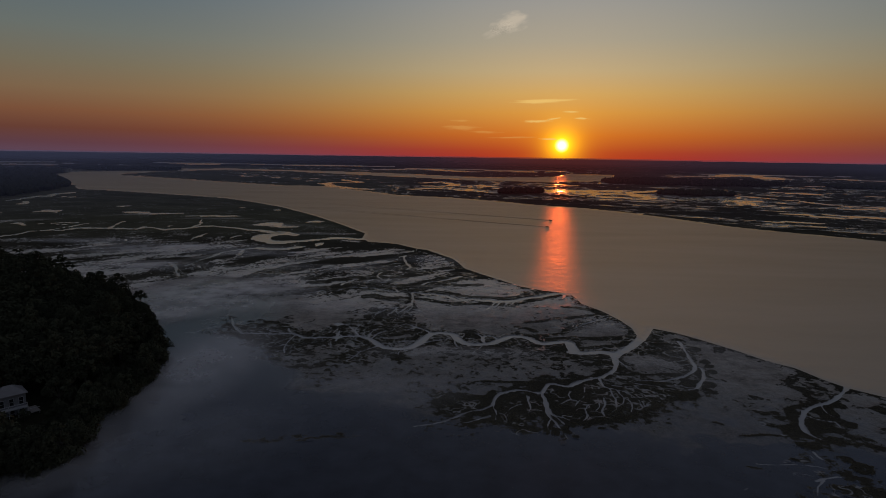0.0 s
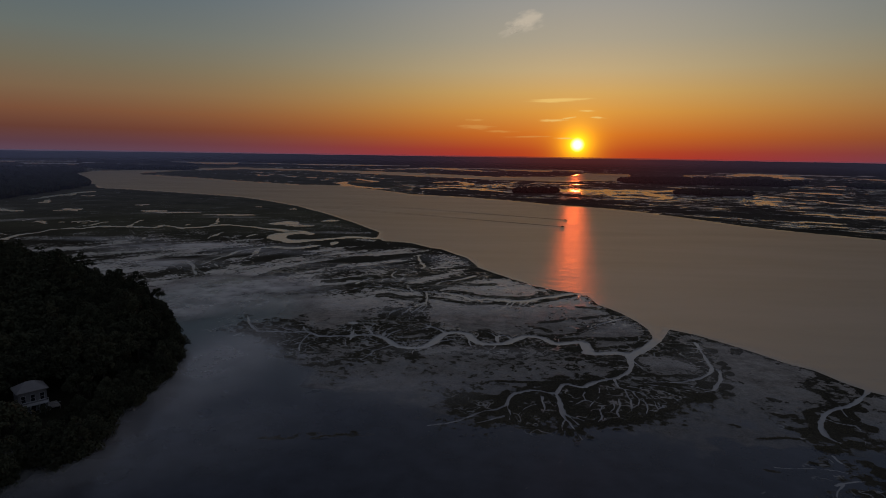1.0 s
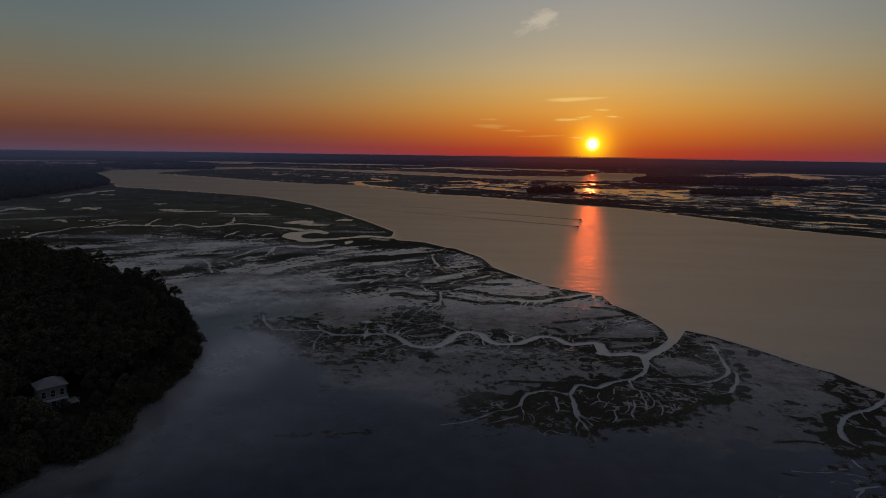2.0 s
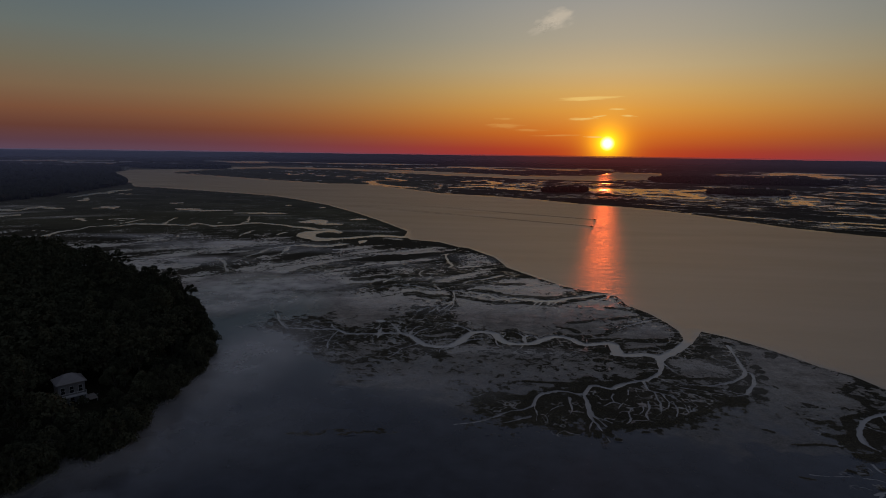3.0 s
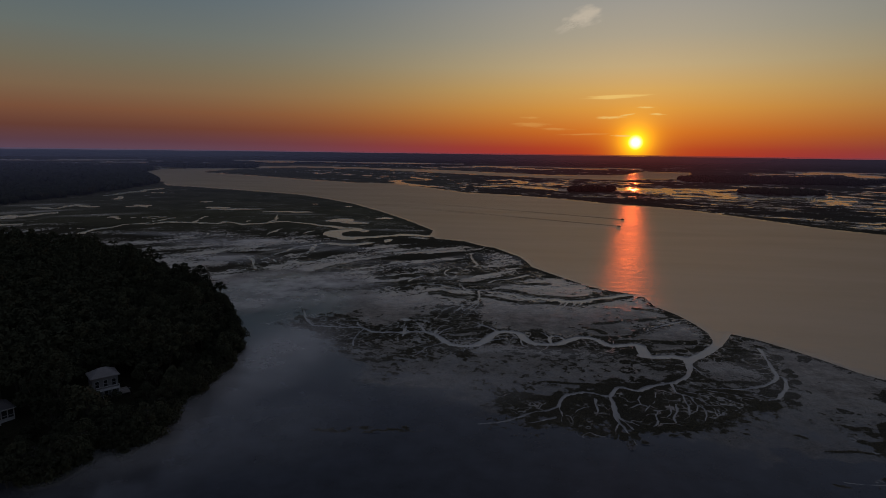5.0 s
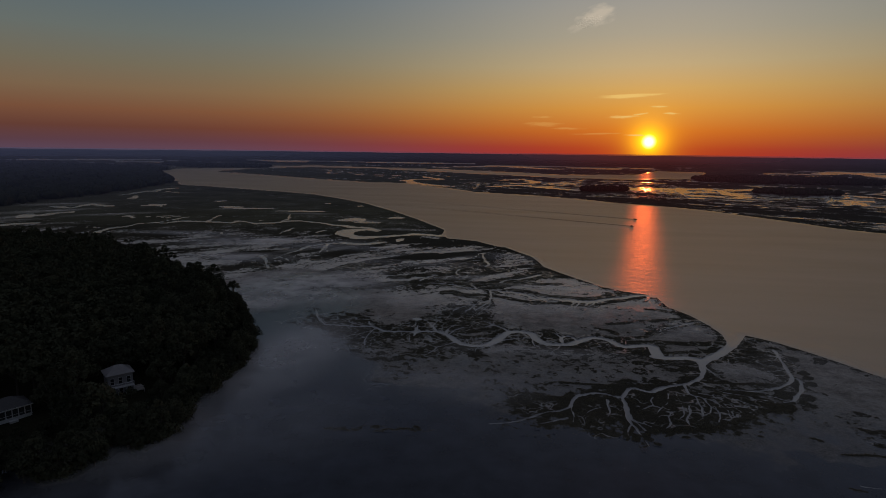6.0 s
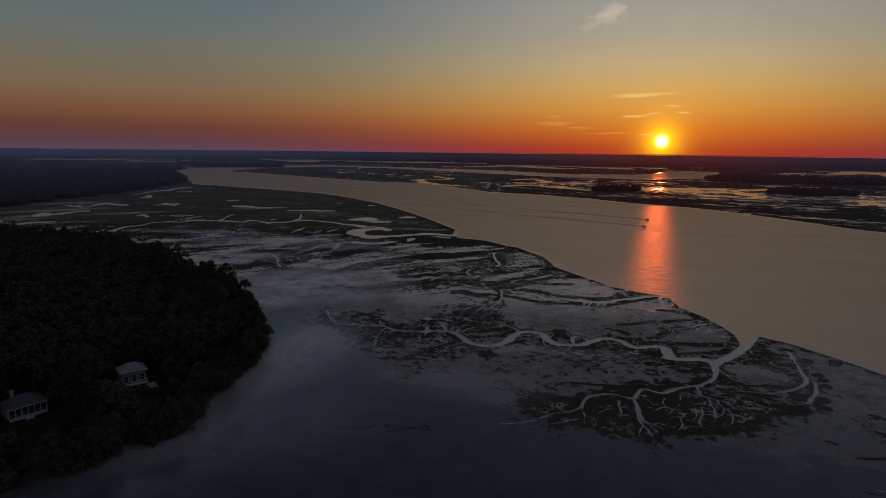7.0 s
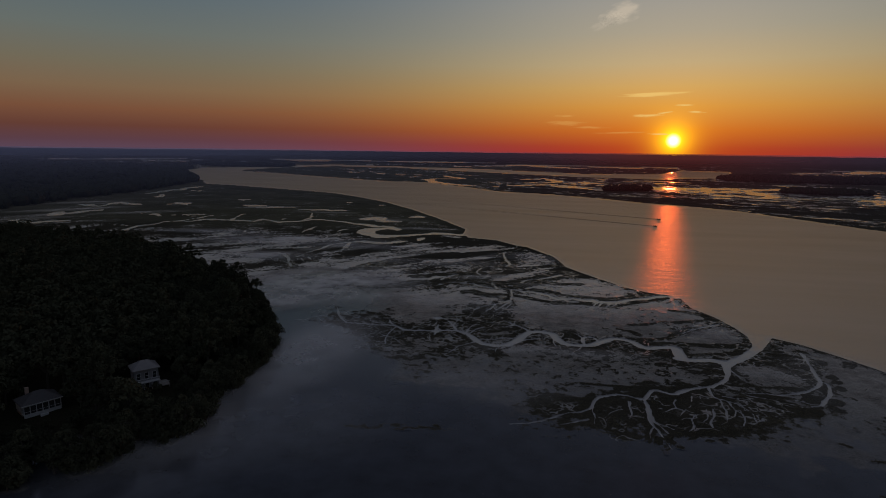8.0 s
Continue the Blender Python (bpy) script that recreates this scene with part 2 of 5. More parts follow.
creek(2.28, 1.49, (87.7, 239.1), (81.7, 227.1), (76.7, 218.3), (70.4, 209.9), (65.0, 203.8), (62.2, 199.5))
creek(0.88, 0.61, (62.8, 200.7), (60.5, 192.8), (58.4, 187.4), (55.6, 183.1), (52.5, 179.9))
creek(0.78, 0.61, (52.5, 179.9), (49.9, 178.7), (46.7, 177.4), (43.0, 174.7), (40.4, 171.8), (38.2, 172.0), (36.0, 173.5), (33.8, 172.8), (32.3, 169.6), (30.5, 166.1))
creek(0.54, 0.42, (30.5, 166.1), (28.2, 167.0), (25.9, 168.0), (23.4, 168.1), (20.8, 167.0), (18.1, 165.0), (16.3, 162.4), (15.3, 158.8), (14.7, 156.4))
creek(0.44, 0.15, (14.7, 156.4), (13.2, 155.2), (11.7, 153.9), (8.6, 152.8), (6.2, 150.8), (3.1, 148.0), (0.4, 146.0), (-2.8, 144.7), (-6.5, 143.6))
creek(0.23, 0.1, (15.3, 158.0), (15.5, 155.1), (15.7, 151.5), (15.3, 147.4))
creek(0.41, 0.15, (13.7, 149.9), (11.4, 148.6), (8.8, 146.6), (6.1, 145.7))
creek(0.34, 0.12, (30.5, 165.6), (30.8, 160.5), (30.6, 156.1), (31.1, 151.9), (32.3, 148.6), (33.2, 145.8))
creek(0.33, 0.15, (30.6, 159.8), (29.9, 153.8), (30.4, 149.4), (31.4, 145.3), (32.1, 141.1), (32.6, 137.6))
creek(0.29, 0.12, (31.1, 151.9), (32.1, 150.6), (33.7, 149.8), (35.1, 148.3))
creek(0.14, 0.1, (26.4, 163.6), (25.9, 160.0), (25.6, 155.5), (24.4, 152.1))
creek(0.21, 0.1, (23.5, 158.2), (21.6, 156.9), (19.5, 154.4), (17.7, 150.7))
creek(0.15, 0.1, (30.2, 148.7), (28.8, 145.3), (28.3, 141.8))
creek(0.41, 0.2, (51.2, 178.9), (51.1, 175.2), (50.9, 172.6), (52.0, 170.6), (53.7, 169.6), (54.0, 166.3), (54.0, 163.6), (53.2, 159.4))
creek(0.25, 0.11, (53.7, 169.6), (56.1, 167.8), (57.4, 164.8), (57.9, 160.6), (57.7, 156.3))
creek(0.25, 0.12, (54.0, 173.0), (57.2, 171.6), (59.9, 168.6), (61.6, 165.2), (63.1, 162.3), (64.7, 160.7))
creek(0.26, 0.13, (57.5, 172.5), (61.7, 171.3), (64.4, 168.7), (67.0, 166.3), (69.4, 165.0))
creek(0.32, 0.19, (60.8, 175.1), (65.2, 173.4), (69.4, 171.4), (73.0, 170.1), (75.7, 169.6))
creek(0.19, 0.1, (54.2, 163.6), (55.3, 161.1), (55.0, 157.4), (53.6, 153.7))
creek(0.15, 0.1, (52.0, 170.6), (51.4, 166.0), (51.6, 162.2), (50.3, 156.9))
creek(0.15, 0.1, (44.7, 171.0), (43.5, 166.7), (42.3, 163.4), (40.0, 160.5), (38.0, 156.2))
creek(0.19, 0.1, (40.0, 160.5), (38.3, 161.8), (36.0, 160.0), (34.0, 157.9))
creek(0.15, 0.1, (46.9, 171.3), (46.5, 167.1), (46.5, 163.1), (45.8, 158.5), (44.0, 154.7))
creek(0.14, 0.1, (39.5, 167.9), (38.4, 164.5), (38.6, 161.8))
creek(0.14, 0.1, (42.6, 158.9), (40.8, 155.1), (40.6, 151.6), (38.9, 148.1))
creek(0.13, 0.1, (48.4, 163.3), (47.5, 158.7), (45.6, 154.9), (45.3, 151.4))
creek(0.45, 0.58, (92.1, 218.9), (91.0, 211.2), (89.4, 203.3), (88.1, 196.1), (86.9, 190.8), (83.3, 185.0), (79.2, 181.7), (74.7, 178.9))
creek(0.59, 0.25, (74.7, 178.9), (70.0, 177.4), (65.7, 177.4), (61.2, 176.4), (57.1, 176.8))
creek(0.44, 0.37, (86.9, 190.8), (88.3, 189.0), (85.6, 181.1), (81.9, 175.4), (79.4, 171.7), (76.2, 170.1))
creek(0.44, 0.26, (73.3, 175.2), (75.2, 173.7), (77.0, 171.4), (79.5, 170.5), (81.9, 168.0))
creek(0.28, 0.17, (62.2, 197.3), (62.6, 193.0), (63.2, 188.0), (63.4, 184.1))
creek(2.1, 1.93, (62.9, 201.8), (59.3, 204.3), (55.3, 203.8), (50.3, 203.2), (47.5, 204.0))
creek(2.24, 1.62, (48.7, 204.2), (48.7, 209.7), (49.0, 214.8), (46.9, 215.9))
creek(1.68, 1.68, (46.9, 215.9), (42.4, 214.0), (39.1, 213.0), (36.4, 215.3), (33.9, 219.7), (30.9, 221.4), (27.7, 221.7), (24.8, 218.6), (22.3, 215.5), (19.4, 212.5), (16.2, 211.4), (12.0, 210.9), (8.9, 212.5))
creek(1.74, 1.61, (8.9, 212.5), (6.9, 216.3), (5.4, 221.8), (2.6, 224.4), (-0.8, 224.7), (-4.0, 222.0), (-6.1, 216.8), (-8.0, 211.7), (-10.5, 206.8), (-12.9, 205.2))
creek(1.5, 0.88, (-12.9, 205.2), (-16.0, 204.8), (-19.6, 205.6), (-22.7, 209.2), (-25.3, 213.6), (-27.9, 216.8), (-31.6, 219.3), (-36.0, 218.7))
creek(0.91, 0.65, (-36.0, 218.7), (-40.2, 217.4), (-46.7, 216.6), (-52.3, 216.6), (-56.0, 219.8), (-59.1, 221.0), (-63.5, 220.4), (-68.1, 220.6), (-72.8, 220.7), (-77.2, 220.2))
creek(0.48, 0.29, (-77.2, 220.2), (-81.1, 226.0), (-85.3, 233.0), (-88.8, 241.4), (-92.3, 247.6))
creek(0.52, 0.44, (22.5, 216.9), (21.1, 220.9), (17.9, 221.9), (16.1, 217.5), (16.9, 212.8))
creek(0.48, 0.15, (16.7, 219.6), (14.7, 223.7), (12.2, 226.3), (9.3, 227.5))
creek(0.63, 0.31, (-3.4, 223.6), (-6.5, 228.5), (-10.1, 232.0), (-13.8, 236.4), (-16.4, 238.6))
creek(0.42, 0.17, (-10.1, 232.0), (-11.8, 229.4), (-14.5, 228.3), (-18.1, 230.2))
creek(0.41, 0.21, (5.8, 217.6), (5.5, 212.1), (6.3, 207.6))
creek(0.53, 0.43, (-6.3, 211.9), (-2.8, 214.4), (0.6, 216.2), (4.5, 216.7))
creek(0.41, 0.2, (-31.7, 220.0), (-34.1, 225.7), (-36.6, 231.0), (-38.4, 233.2))
creek(0.33, 0.2, (-34.4, 225.7), (-33.6, 229.7), (-33.2, 233.9))
creek(0.32, 0.15, (-39.6, 217.5), (-40.3, 222.6), (-40.2, 227.3))
creek(0.26, 0.15, (-39.6, 217.5), (-39.3, 212.6))
creek(0.37, 0.19, (-56.5, 219.8), (-59.0, 223.3), (-61.3, 228.6))
creek(0.46, 0.23, (-59.1, 221.0), (-63.7, 222.7), (-67.5, 224.6), (-70.9, 227.3), (-73.7, 231.9))
creek(0.35, 0.15, (-71.1, 227.3), (-74.6, 230.1), (-77.2, 231.5))
creek(0.41, 0.23, (-56.3, 219.1), (-56.6, 213.2), (-56.8, 208.3), (-56.0, 203.0), (-54.9, 198.7))
creek(0.34, 0.17, (-56.8, 208.3), (-59.4, 205.9), (-63.3, 206.1), (-67.3, 207.0))
creek(0.44, 0.35, (-23.5, 210.4), (-20.0, 210.2), (-16.5, 211.3), (-13.1, 213.8), (-9.2, 213.6))
creek(0.34, 0.17, (-12.5, 205.3), (-14.5, 201.9), (-14.8, 197.6))
creek(0.34, 0.19, (-23.1, 207.2), (-26.2, 203.5), (-28.8, 200.1), (-29.8, 195.7), (-31.6, 192.0))
creek(0.41, 0.24, (-92.3, 247.6), (-92.7, 241.8), (-98.1, 243.9), (-102.5, 245.2))
creek(0.34, 0.21, (-85.6, 219.1), (-88.5, 221.8), (-91.7, 226.2), (-94.0, 228.4))
creek(0.26, 0.13, (-72.8, 220.7), (-76.5, 225.0), (-79.0, 229.6))
creek(0.31, 0.15, (-26.2, 215.6), (-24.7, 221.6), (-22.2, 225.7), (-18.9, 226.9))
creek(0.29, 0.14, (-28.0, 217.5), (-27.2, 223.5), (-25.6, 229.2), (-23.0, 233.5))
creek(0.21, 0.12, (-19.2, 205.7), (-18.6, 210.4))
creek(2.1, 1.78, (65.4, 293.9), (60.7, 295.7), (55.1, 292.5), (50.2, 288.3), (45.8, 286.5), (41.3, 283.6), (36.8, 279.6), (32.5, 277.9), (28.5, 277.4), (24.5, 277.9), (20.4, 278.5))
creek(1.78, 1.09, (20.4, 278.5), (16.5, 280.2), (11.0, 279.4), (8.2, 277.9), (5.5, 282.1), (2.8, 287.5), (-1.5, 289.4), (-5.8, 290.0), (-10.2, 291.8), (-13.7, 292.6))
creek(0.73, 0.53, (-13.7, 292.6), (-17.5, 294.5), (-21.9, 293.9), (-26.4, 295.8), (-31.1, 297.8), (-34.5, 301.3), (-38.2, 302.1), (-43.7, 302.6), (-49.9, 303.1))
creek(0.57, 0.36, (-14.7, 291.2), (-13.7, 281.7), (-13.5, 273.8), (-14.5, 268.3))
creek(0.56, 0.34, (-14.5, 268.3), (-16.0, 261.8), (-17.7, 256.6), (-19.2, 252.6))
creek(0.64, 0.41, (-14.2, 271.5), (-17.1, 266.9), (-20.0, 263.3), (-23.1, 259.9), (-26.2, 256.5), (-28.6, 251.3))
creek(0.31, 0.19, (-13.3, 270.6), (-13.6, 261.2), (-15.5, 255.0))
creek(0.34, 0.21, (-20.0, 263.3), (-21.5, 256.1), (-23.1, 251.1))
creek(0.25, 0.19, (-28.6, 251.3), (-28.6, 244.9), (-30.0, 238.5))
creek(0.47, 0.21, (26.5, 276.0), (24.3, 269.4), (21.0, 262.8))
creek(0.46, 0.2, (28.9, 276.4), (26.6, 268.6), (23.5, 262.2))
creek(0.46, 0.2, (32.7, 276.9), (30.3, 269.1), (27.7, 263.7))
creek(0.4, 0.2, (35.7, 277.3), (33.3, 270.6), (30.9, 265.2))
creek(0.53, 0.22, (10.9, 278.3), (7.8, 272.4), (4.5, 266.7))
creek(0.36, 0.22, (41.2, 282.5), (37.3, 275.4), (34.4, 270.7))
creek(0.48, 0.29, (-21.9, 293.9), (-24.0, 301.4), (-26.8, 306.5))
creek(0.53, 0.26, (-60.4, 294.9), (-63.4, 291.9), (-66.3, 288.9), (-70.0, 287.1))
creek(0.51, 0.25, (-51.9, 297.4), (-53.6, 293.3), (-56.2, 291.6))
creek(0.63, 0.3, (74.2, 251.3), (69.6, 247.3), (65.3, 244.2), (59.4, 238.6), (54.7, 232.5))
creek(1.08, 0.85, (-13, 426), (-19.0, 412.0), (-25.3, 403.8), (-25.8, 394.6), (-23.7, 379.8), (-21.3, 370.0), (-19.3, 360.7), (-21.6, 353.0))
creek(1.04, 0.64, (-25.3, 403.8), (-28.5, 398.7), (-29.9, 387.3))
creek(0.81, 0.45, (-24.5, 375.5), (-29.9, 372.7), (-34.7, 366.0), (-38.2, 357.8))
creek(0.77, 0.54, (-35.3, 343.8), (-37.1, 335.1), (-35.2, 327.3), (-32.0, 324.7))
creek(0.68, 0.45, (-38.0, 323.8), (-40.3, 318.9), (-40.3, 311.5))
creek(0.71, 0.39, (-29.4, 328.2), (-30.8, 318.8), (-33.4, 314.0))
creek(1.41, 0.71, (11.7, 335.9), (4.5, 327.0), (-1.2, 321.6), (-6.5, 319.4), (-9.7, 311.7))
creek(1.01, 0.59, (-48.2, 322.3), (-50.6, 317.4), (-52.7, 312.6), (-53.8, 308.1))
creek(4.79, 4.79, (-64, 492), (-70, 484), (-85, 488), (-99, 482), (-109, 473), (-118, 465), (-124, 458))
creek(6.51, 7.43, (-122, 461), (-132, 456), (-143, 461), (-150, 473), (-150, 490), (-141, 496), (-132, 497))
creek(4.68, 2.99, (-133, 497), (-139, 507), (-150, 509), (-163, 519), (-175, 529), (-189, 539), (-198, 542), (-212, 548), (-224, 551), (-231, 540), (-237, 530), (-247, 528))
creek(3.01, 2.07, (-249, 523), (-262, 538), (-274, 540), (-278, 524), (-291, 521), (-304, 522), (-316, 523), (-327, 520), (-332, 510), (-339, 503), (-349, 500), (-354, 490), (-353, 473), (-354, 460), (-355, 452), (-343, 433))
creek(2.39, 1.38, (-340, 558), (-340, 537), (-342, 521), (-343, 506))
creek(1.8, 1.23, (-317, 582), (-307, 557), (-304, 537), (-300, 518))
creek(1.89, 1.14, (-354, 549), (-368, 556), (-378, 553))
creek(2.17, 1.73, (-426, 574), (-419, 552))
creek(2.18, 1.74, (-404, 557), (-386, 545))
creek(6.46, 4.61, (-604, 955), (-607, 921), (-591, 867), (-607, 876), (-593, 826), (-590, 802))
creek(5.73, 4.77, (-551, 867), (-573, 874))
creek(4.67, 4.67, (-556, 778), (-536, 741))
creek(3.8, 3.8, (-457, 657), (-450, 667), (-430, 657))
creek(1.23, 0.92, (-252, 613), (-239, 576), (-231, 552))
creek(1.59, 1.19, (-252, 556), (-249, 542))
creek(1.66, 0.99, (-203, 497), (-201, 481), (-201, 470))
creek(1.06, 1.06, (-250, 457), (-244, 445))
creek(7.2, 7.2, (-521, 637), (-526, 660), (-505, 650), (-494, 645))
creek(6.1, 6.1, (-489, 516), (-506, 545), (-487, 539), (-490, 562), (-484, 576))
creek(5.4, 5.4, (-489, 471), (-463, 460), (-456, 471), (-445, 478))
creek(4.9, 3.9, (-548, 621), (-518, 607), (-531, 642))
creek(1.39, 1.04, (-381, 465), (-366, 457))
creek(4.8, 4.32, (-105, 437), (-113, 427), (-123, 425), (-133, 427))
creek(1.65, 1.1, (-133, 427), (-142, 422), (-150, 415), (-154, 402), (-153.3, 389.8), (-155.5, 380.2), (-158.4, 373.1))
creek(0.92, 0.63, (-143, 417), (-139, 400), (-137.7, 385.4))
creek(0.65, 0.52, (-139, 400), (-132.4, 386.3))
creek(0.8, 0.49, (-158.4, 373.1), (-152.0, 359.4), (-143.2, 345.2))
creek(0.86, 0.56, (-172.9, 366.4), (-162.4, 351.7), (-155.4, 337.8), (-148.2, 324.9))
creek(1.01, 0.67, (-155.5, 380.2), (-156.9, 364.8), (-157.0, 354.6))
creek(1.12, 0.75, (-96, 460), (-95, 445), (-96, 436))
creek(1.33, 1.0, (-203, 495), (-202, 477), (-201, 463))
creek(1.25, 1.0, (-172, 486), (-172, 472))
creek(0.62, 0.55, (129.8, 176.0), (124.8, 171.4), (119.5, 166.5), (113.6, 162.2), (107.7, 159.3), (103.3, 156.1), (99.1, 151.0), (96.7, 146.5), (95.7, 143.0))
creek(0.35, 0.22, (101.4, 153.5), (103.3, 151.1), (106.4, 149.8), (108.1, 147.9))
creek(0.23, 0.18, (107.2, 149.2), (106.3, 145.2), (102.9, 138.9))
creek(0.29, 0.15, (95.7, 143.0), (96.5, 140.2), (97.4, 138.7))
creek(0.25, 0.13, (74.3, 127.1), (78.1, 126.7), (82.1, 126.8), (88.1, 126.0), (90.6, 123.8), (92.1, 122.2))
creek(0.22, 0.11, (91.1, 132.8), (91.1, 129.6), (91.5, 127.0))
creek(0.29, 0.15, (83.5, 119.7), (87.8, 121.4), (91.5, 121.2), (93.8, 119.2), (97.8, 118.2))
creek(0.14, 0.1, (85.5, 120.2), (82.7, 117.4), (80.3, 113.9))

# narrow dark stands of grass: strength, half width, points
strip(0.9, 6.6, (-155.6, 375.7), (-151, 410), (-132, 432), (-117, 444))
strip(1, 5.5, (-129.5, 356.9), (-125.9, 374.0), (-119.5, 390.7), (-107.3, 404.7))
strip(1, 8.7, (-103.9, 330.0), (-98.6, 344.7), (-87.7, 357.7), (-76.0, 371.5), (-62.5, 379.9), (-48.2, 386.5), (-33.5, 393.3))
strip(0.9, 5.1, (-67.4, 313.4), (-53.2, 323.1), (-41.0, 329.6), (-29.0, 323.6))
strip(0.9, 3.9, (-80.0, 289.5), (-67.4, 299.2), (-49.9, 303.1), (-31.6, 303.0), (-19.9, 307.5))
strip(0.75, 4.3, (-109.5, 276.6), (-99.5, 285.4), (-86.0, 279.9), (-76.5, 287.4))
strip(0.9, 3.6, (-5.7, 353.6), (4.7, 360.7), (13.6, 363.9))
strip(0.9, 3.3, (-13.5, 300.3), (1.3, 310.5), (19.6, 313.2))
strip(0.8, 4.4, (-58.4, 354.6), (-44.9, 360.5), (-26.7, 355.8), (-12.2, 343.9))
strip(0.8, 2.7, (-127.8, 295.9), (-114.6, 293.8), (-102.1, 292.9))
strip(0.9, 2.0, (58.5, 267.9), (68.0, 265.2), (73.2, 256.5))
strip(0.9, 1.9, (55.6, 248.0), (67.5, 253.1), (78.0, 256.3), (81.2, 247.1))
strip(0.95, 1.6, (41.8, 222.8), (49.0, 226.6), (55.0, 234.1), (60.9, 240.4), (67.9, 245.4))
strip(0.8, 1.7, (36.9, 241.3), (44.3, 244.0), (52.2, 248.4))
strip(0.8, 1.5, (31.3, 234.2), (35.6, 232.4), (38.2, 227.4))
strip(1, 2.3, (49.8, 219.6), (59.4, 220.2), (67.6, 219.8), (74.3, 221.4), (80.2, 228.4), (79.7, 235.7))
strip(0.95, 1.3, (50.2, 205.6), (56.5, 208.8), (65.2, 211.1), (70.7, 216.2))
strip(1, 1.7, (41.0, 195.8), (50.2, 198.6), (58.6, 197.9))
strip(1, 2.1, (57.6, 192.4), (56.6, 187.2), (53.0, 181.9))
strip(0.95, 1.3, (23.9, 172.5), (32.7, 174.4), (41.7, 176.4), (51.4, 181.2))
strip(0.9, 3.0, (9.1, 220.8), (13.5, 219.9), (16.0, 215.4))
strip(0.9, 1.4, (34.0, 220.4), (39.9, 217.7), (46.7, 219.9))
strip(0.95, 2.0, (-4.0, 219.1), (0.4, 221.1), (4.8, 219.5))
strip(0.95, 1.9, (-2.7, 211.7), (1.5, 212.9), (4.7, 212.0))
strip(1, 2.1, (6.7, 207.0), (13.8, 206.6), (22.2, 209.6), (29.0, 215.0))
strip(0.95, 1.6, (-22.1, 213.3), (-15.8, 215.5), (-9.4, 218.5))
strip(0.9, 1.8, (-30.9, 214.3), (-25.9, 209.5), (-21.2, 204.8))
strip(0.8, 1.8, (-37.1, 225.3), (-32.9, 228.2), (-24.0, 231.8), (-14.7, 232.2))
strip(0.8, 2.0, (-39.0, 237.3), (-32.3, 240.8), (-25.3, 243.5))
strip(0.8, 2.0, (-24.8, 217.9), (-18.5, 221.7), (-9.8, 225.8))
strip(0.9, 2.1, (-54.1, 219.3), (-47.6, 220.9), (-41.0, 221.8), (-36.7, 223.1))
strip(0.8, 2.4, (-73.6, 216.1), (-66.6, 215.5), (-57.6, 215.2), (-45.7, 211.7), (-34.9, 212.4))
strip(0.9, 2.4, (-4.5, 295.1), (4.2, 292.6), (11.2, 286.3), (20.8, 284.2), (37.3, 284.2), (50.0, 295.4), (59.8, 303.0))
strip(0.8, 2.6, (-12.5, 280.7), (-4.1, 276.2), (6.7, 271.2), (17.4, 271.6))
strip(0.85, 2.2, (20.0, 271.9), (30.4, 270.2), (44.8, 279.6), (60.4, 290.9))
strip(0.8, 4.9, (-35.2, 283.4), (-26.3, 278.8), (-17.8, 276.6))
strip(0.7, 0.9, (13.8, 174.5), (24.2, 174.3), (32.8, 174.9))
strip(0.6, 0.8, (57.0, 182.3), (65.7, 182.4), (76.4, 183.2))
strip(0.7, 0.9, (55.1, 170.1), (65.0, 175.1), (73.3, 175.2))
strip(0.7, 0.6, (77.1, 140.5), (84.8, 141.4), (91.5, 140.4))
strip(0.8, 1.1, (104.8, 160.0), (98.9, 156.7), (96.5, 148.2), (91.1, 141.0))
strip(0.8, 1.1, (119.2, 165.7), (111.5, 160.2), (106.7, 157.7))

# thick stands of grass: strength, outline
meadow(0.62, (-103.8, 240.3), (-92.1, 248.6), (-75.2, 244.1), (-58.4, 227.3), (-55.4, 215.5), (-75.3, 214.4), (-92.5, 216.7))
meadow(0.5, (-42.0, 255.3), (-27.5, 264.4), (-9.1, 264.8), (-8.3, 245.7), (-5.4, 229.4), (-23.2, 224.1), (-36.8, 223.8))
meadow(1.0, (-121, 455), (-101, 471), (-77, 469), (-66, 456), (-39, 460), (-25, 454), (-21, 427), (-28, 428), (-41, 429), (-52, 419), (-67.7, 411.3), (-77, 415), (-88, 431), (-104, 443))
meadow(0.8, (-181.1, 371.6), (-173, 384), (-150.1, 376.6), (-141.1, 361.1), (-143.4, 341.4), (-144.9, 320.5), (-155.9, 318.8), (-170.1, 337.3))
meadow(1.0, (-6.6, 334.8), (1.2, 347.7), (13.4, 356.6), (23.1, 345.8), (30.7, 329.4), (20.2, 323.3), (7.7, 329.0), (-0.3, 326.3))
meadow(1.0, (28.9, 204.2), (36.7, 210.7), (46.7, 213.9), (45.5, 205.6), (39.5, 203.1), (33.4, 202.3))
meadow(0.75, (35.8, 187.2), (41.7, 194.2), (46.4, 198.7), (56.7, 201.7), (60.1, 201.5), (57.2, 195.0), (57.7, 189.8), (54.5, 183.0), (52.3, 184.7), (47.9, 188.7), (39.9, 185.2))
meadow(1.0, (16.8, 163.3), (23.2, 166.4), (28.7, 165.0), (29.9, 161.2), (29.1, 152.7), (25.7, 147.9), (24.6, 150.4), (24.7, 156.8), (22.3, 158.4), (16.9, 155.6))
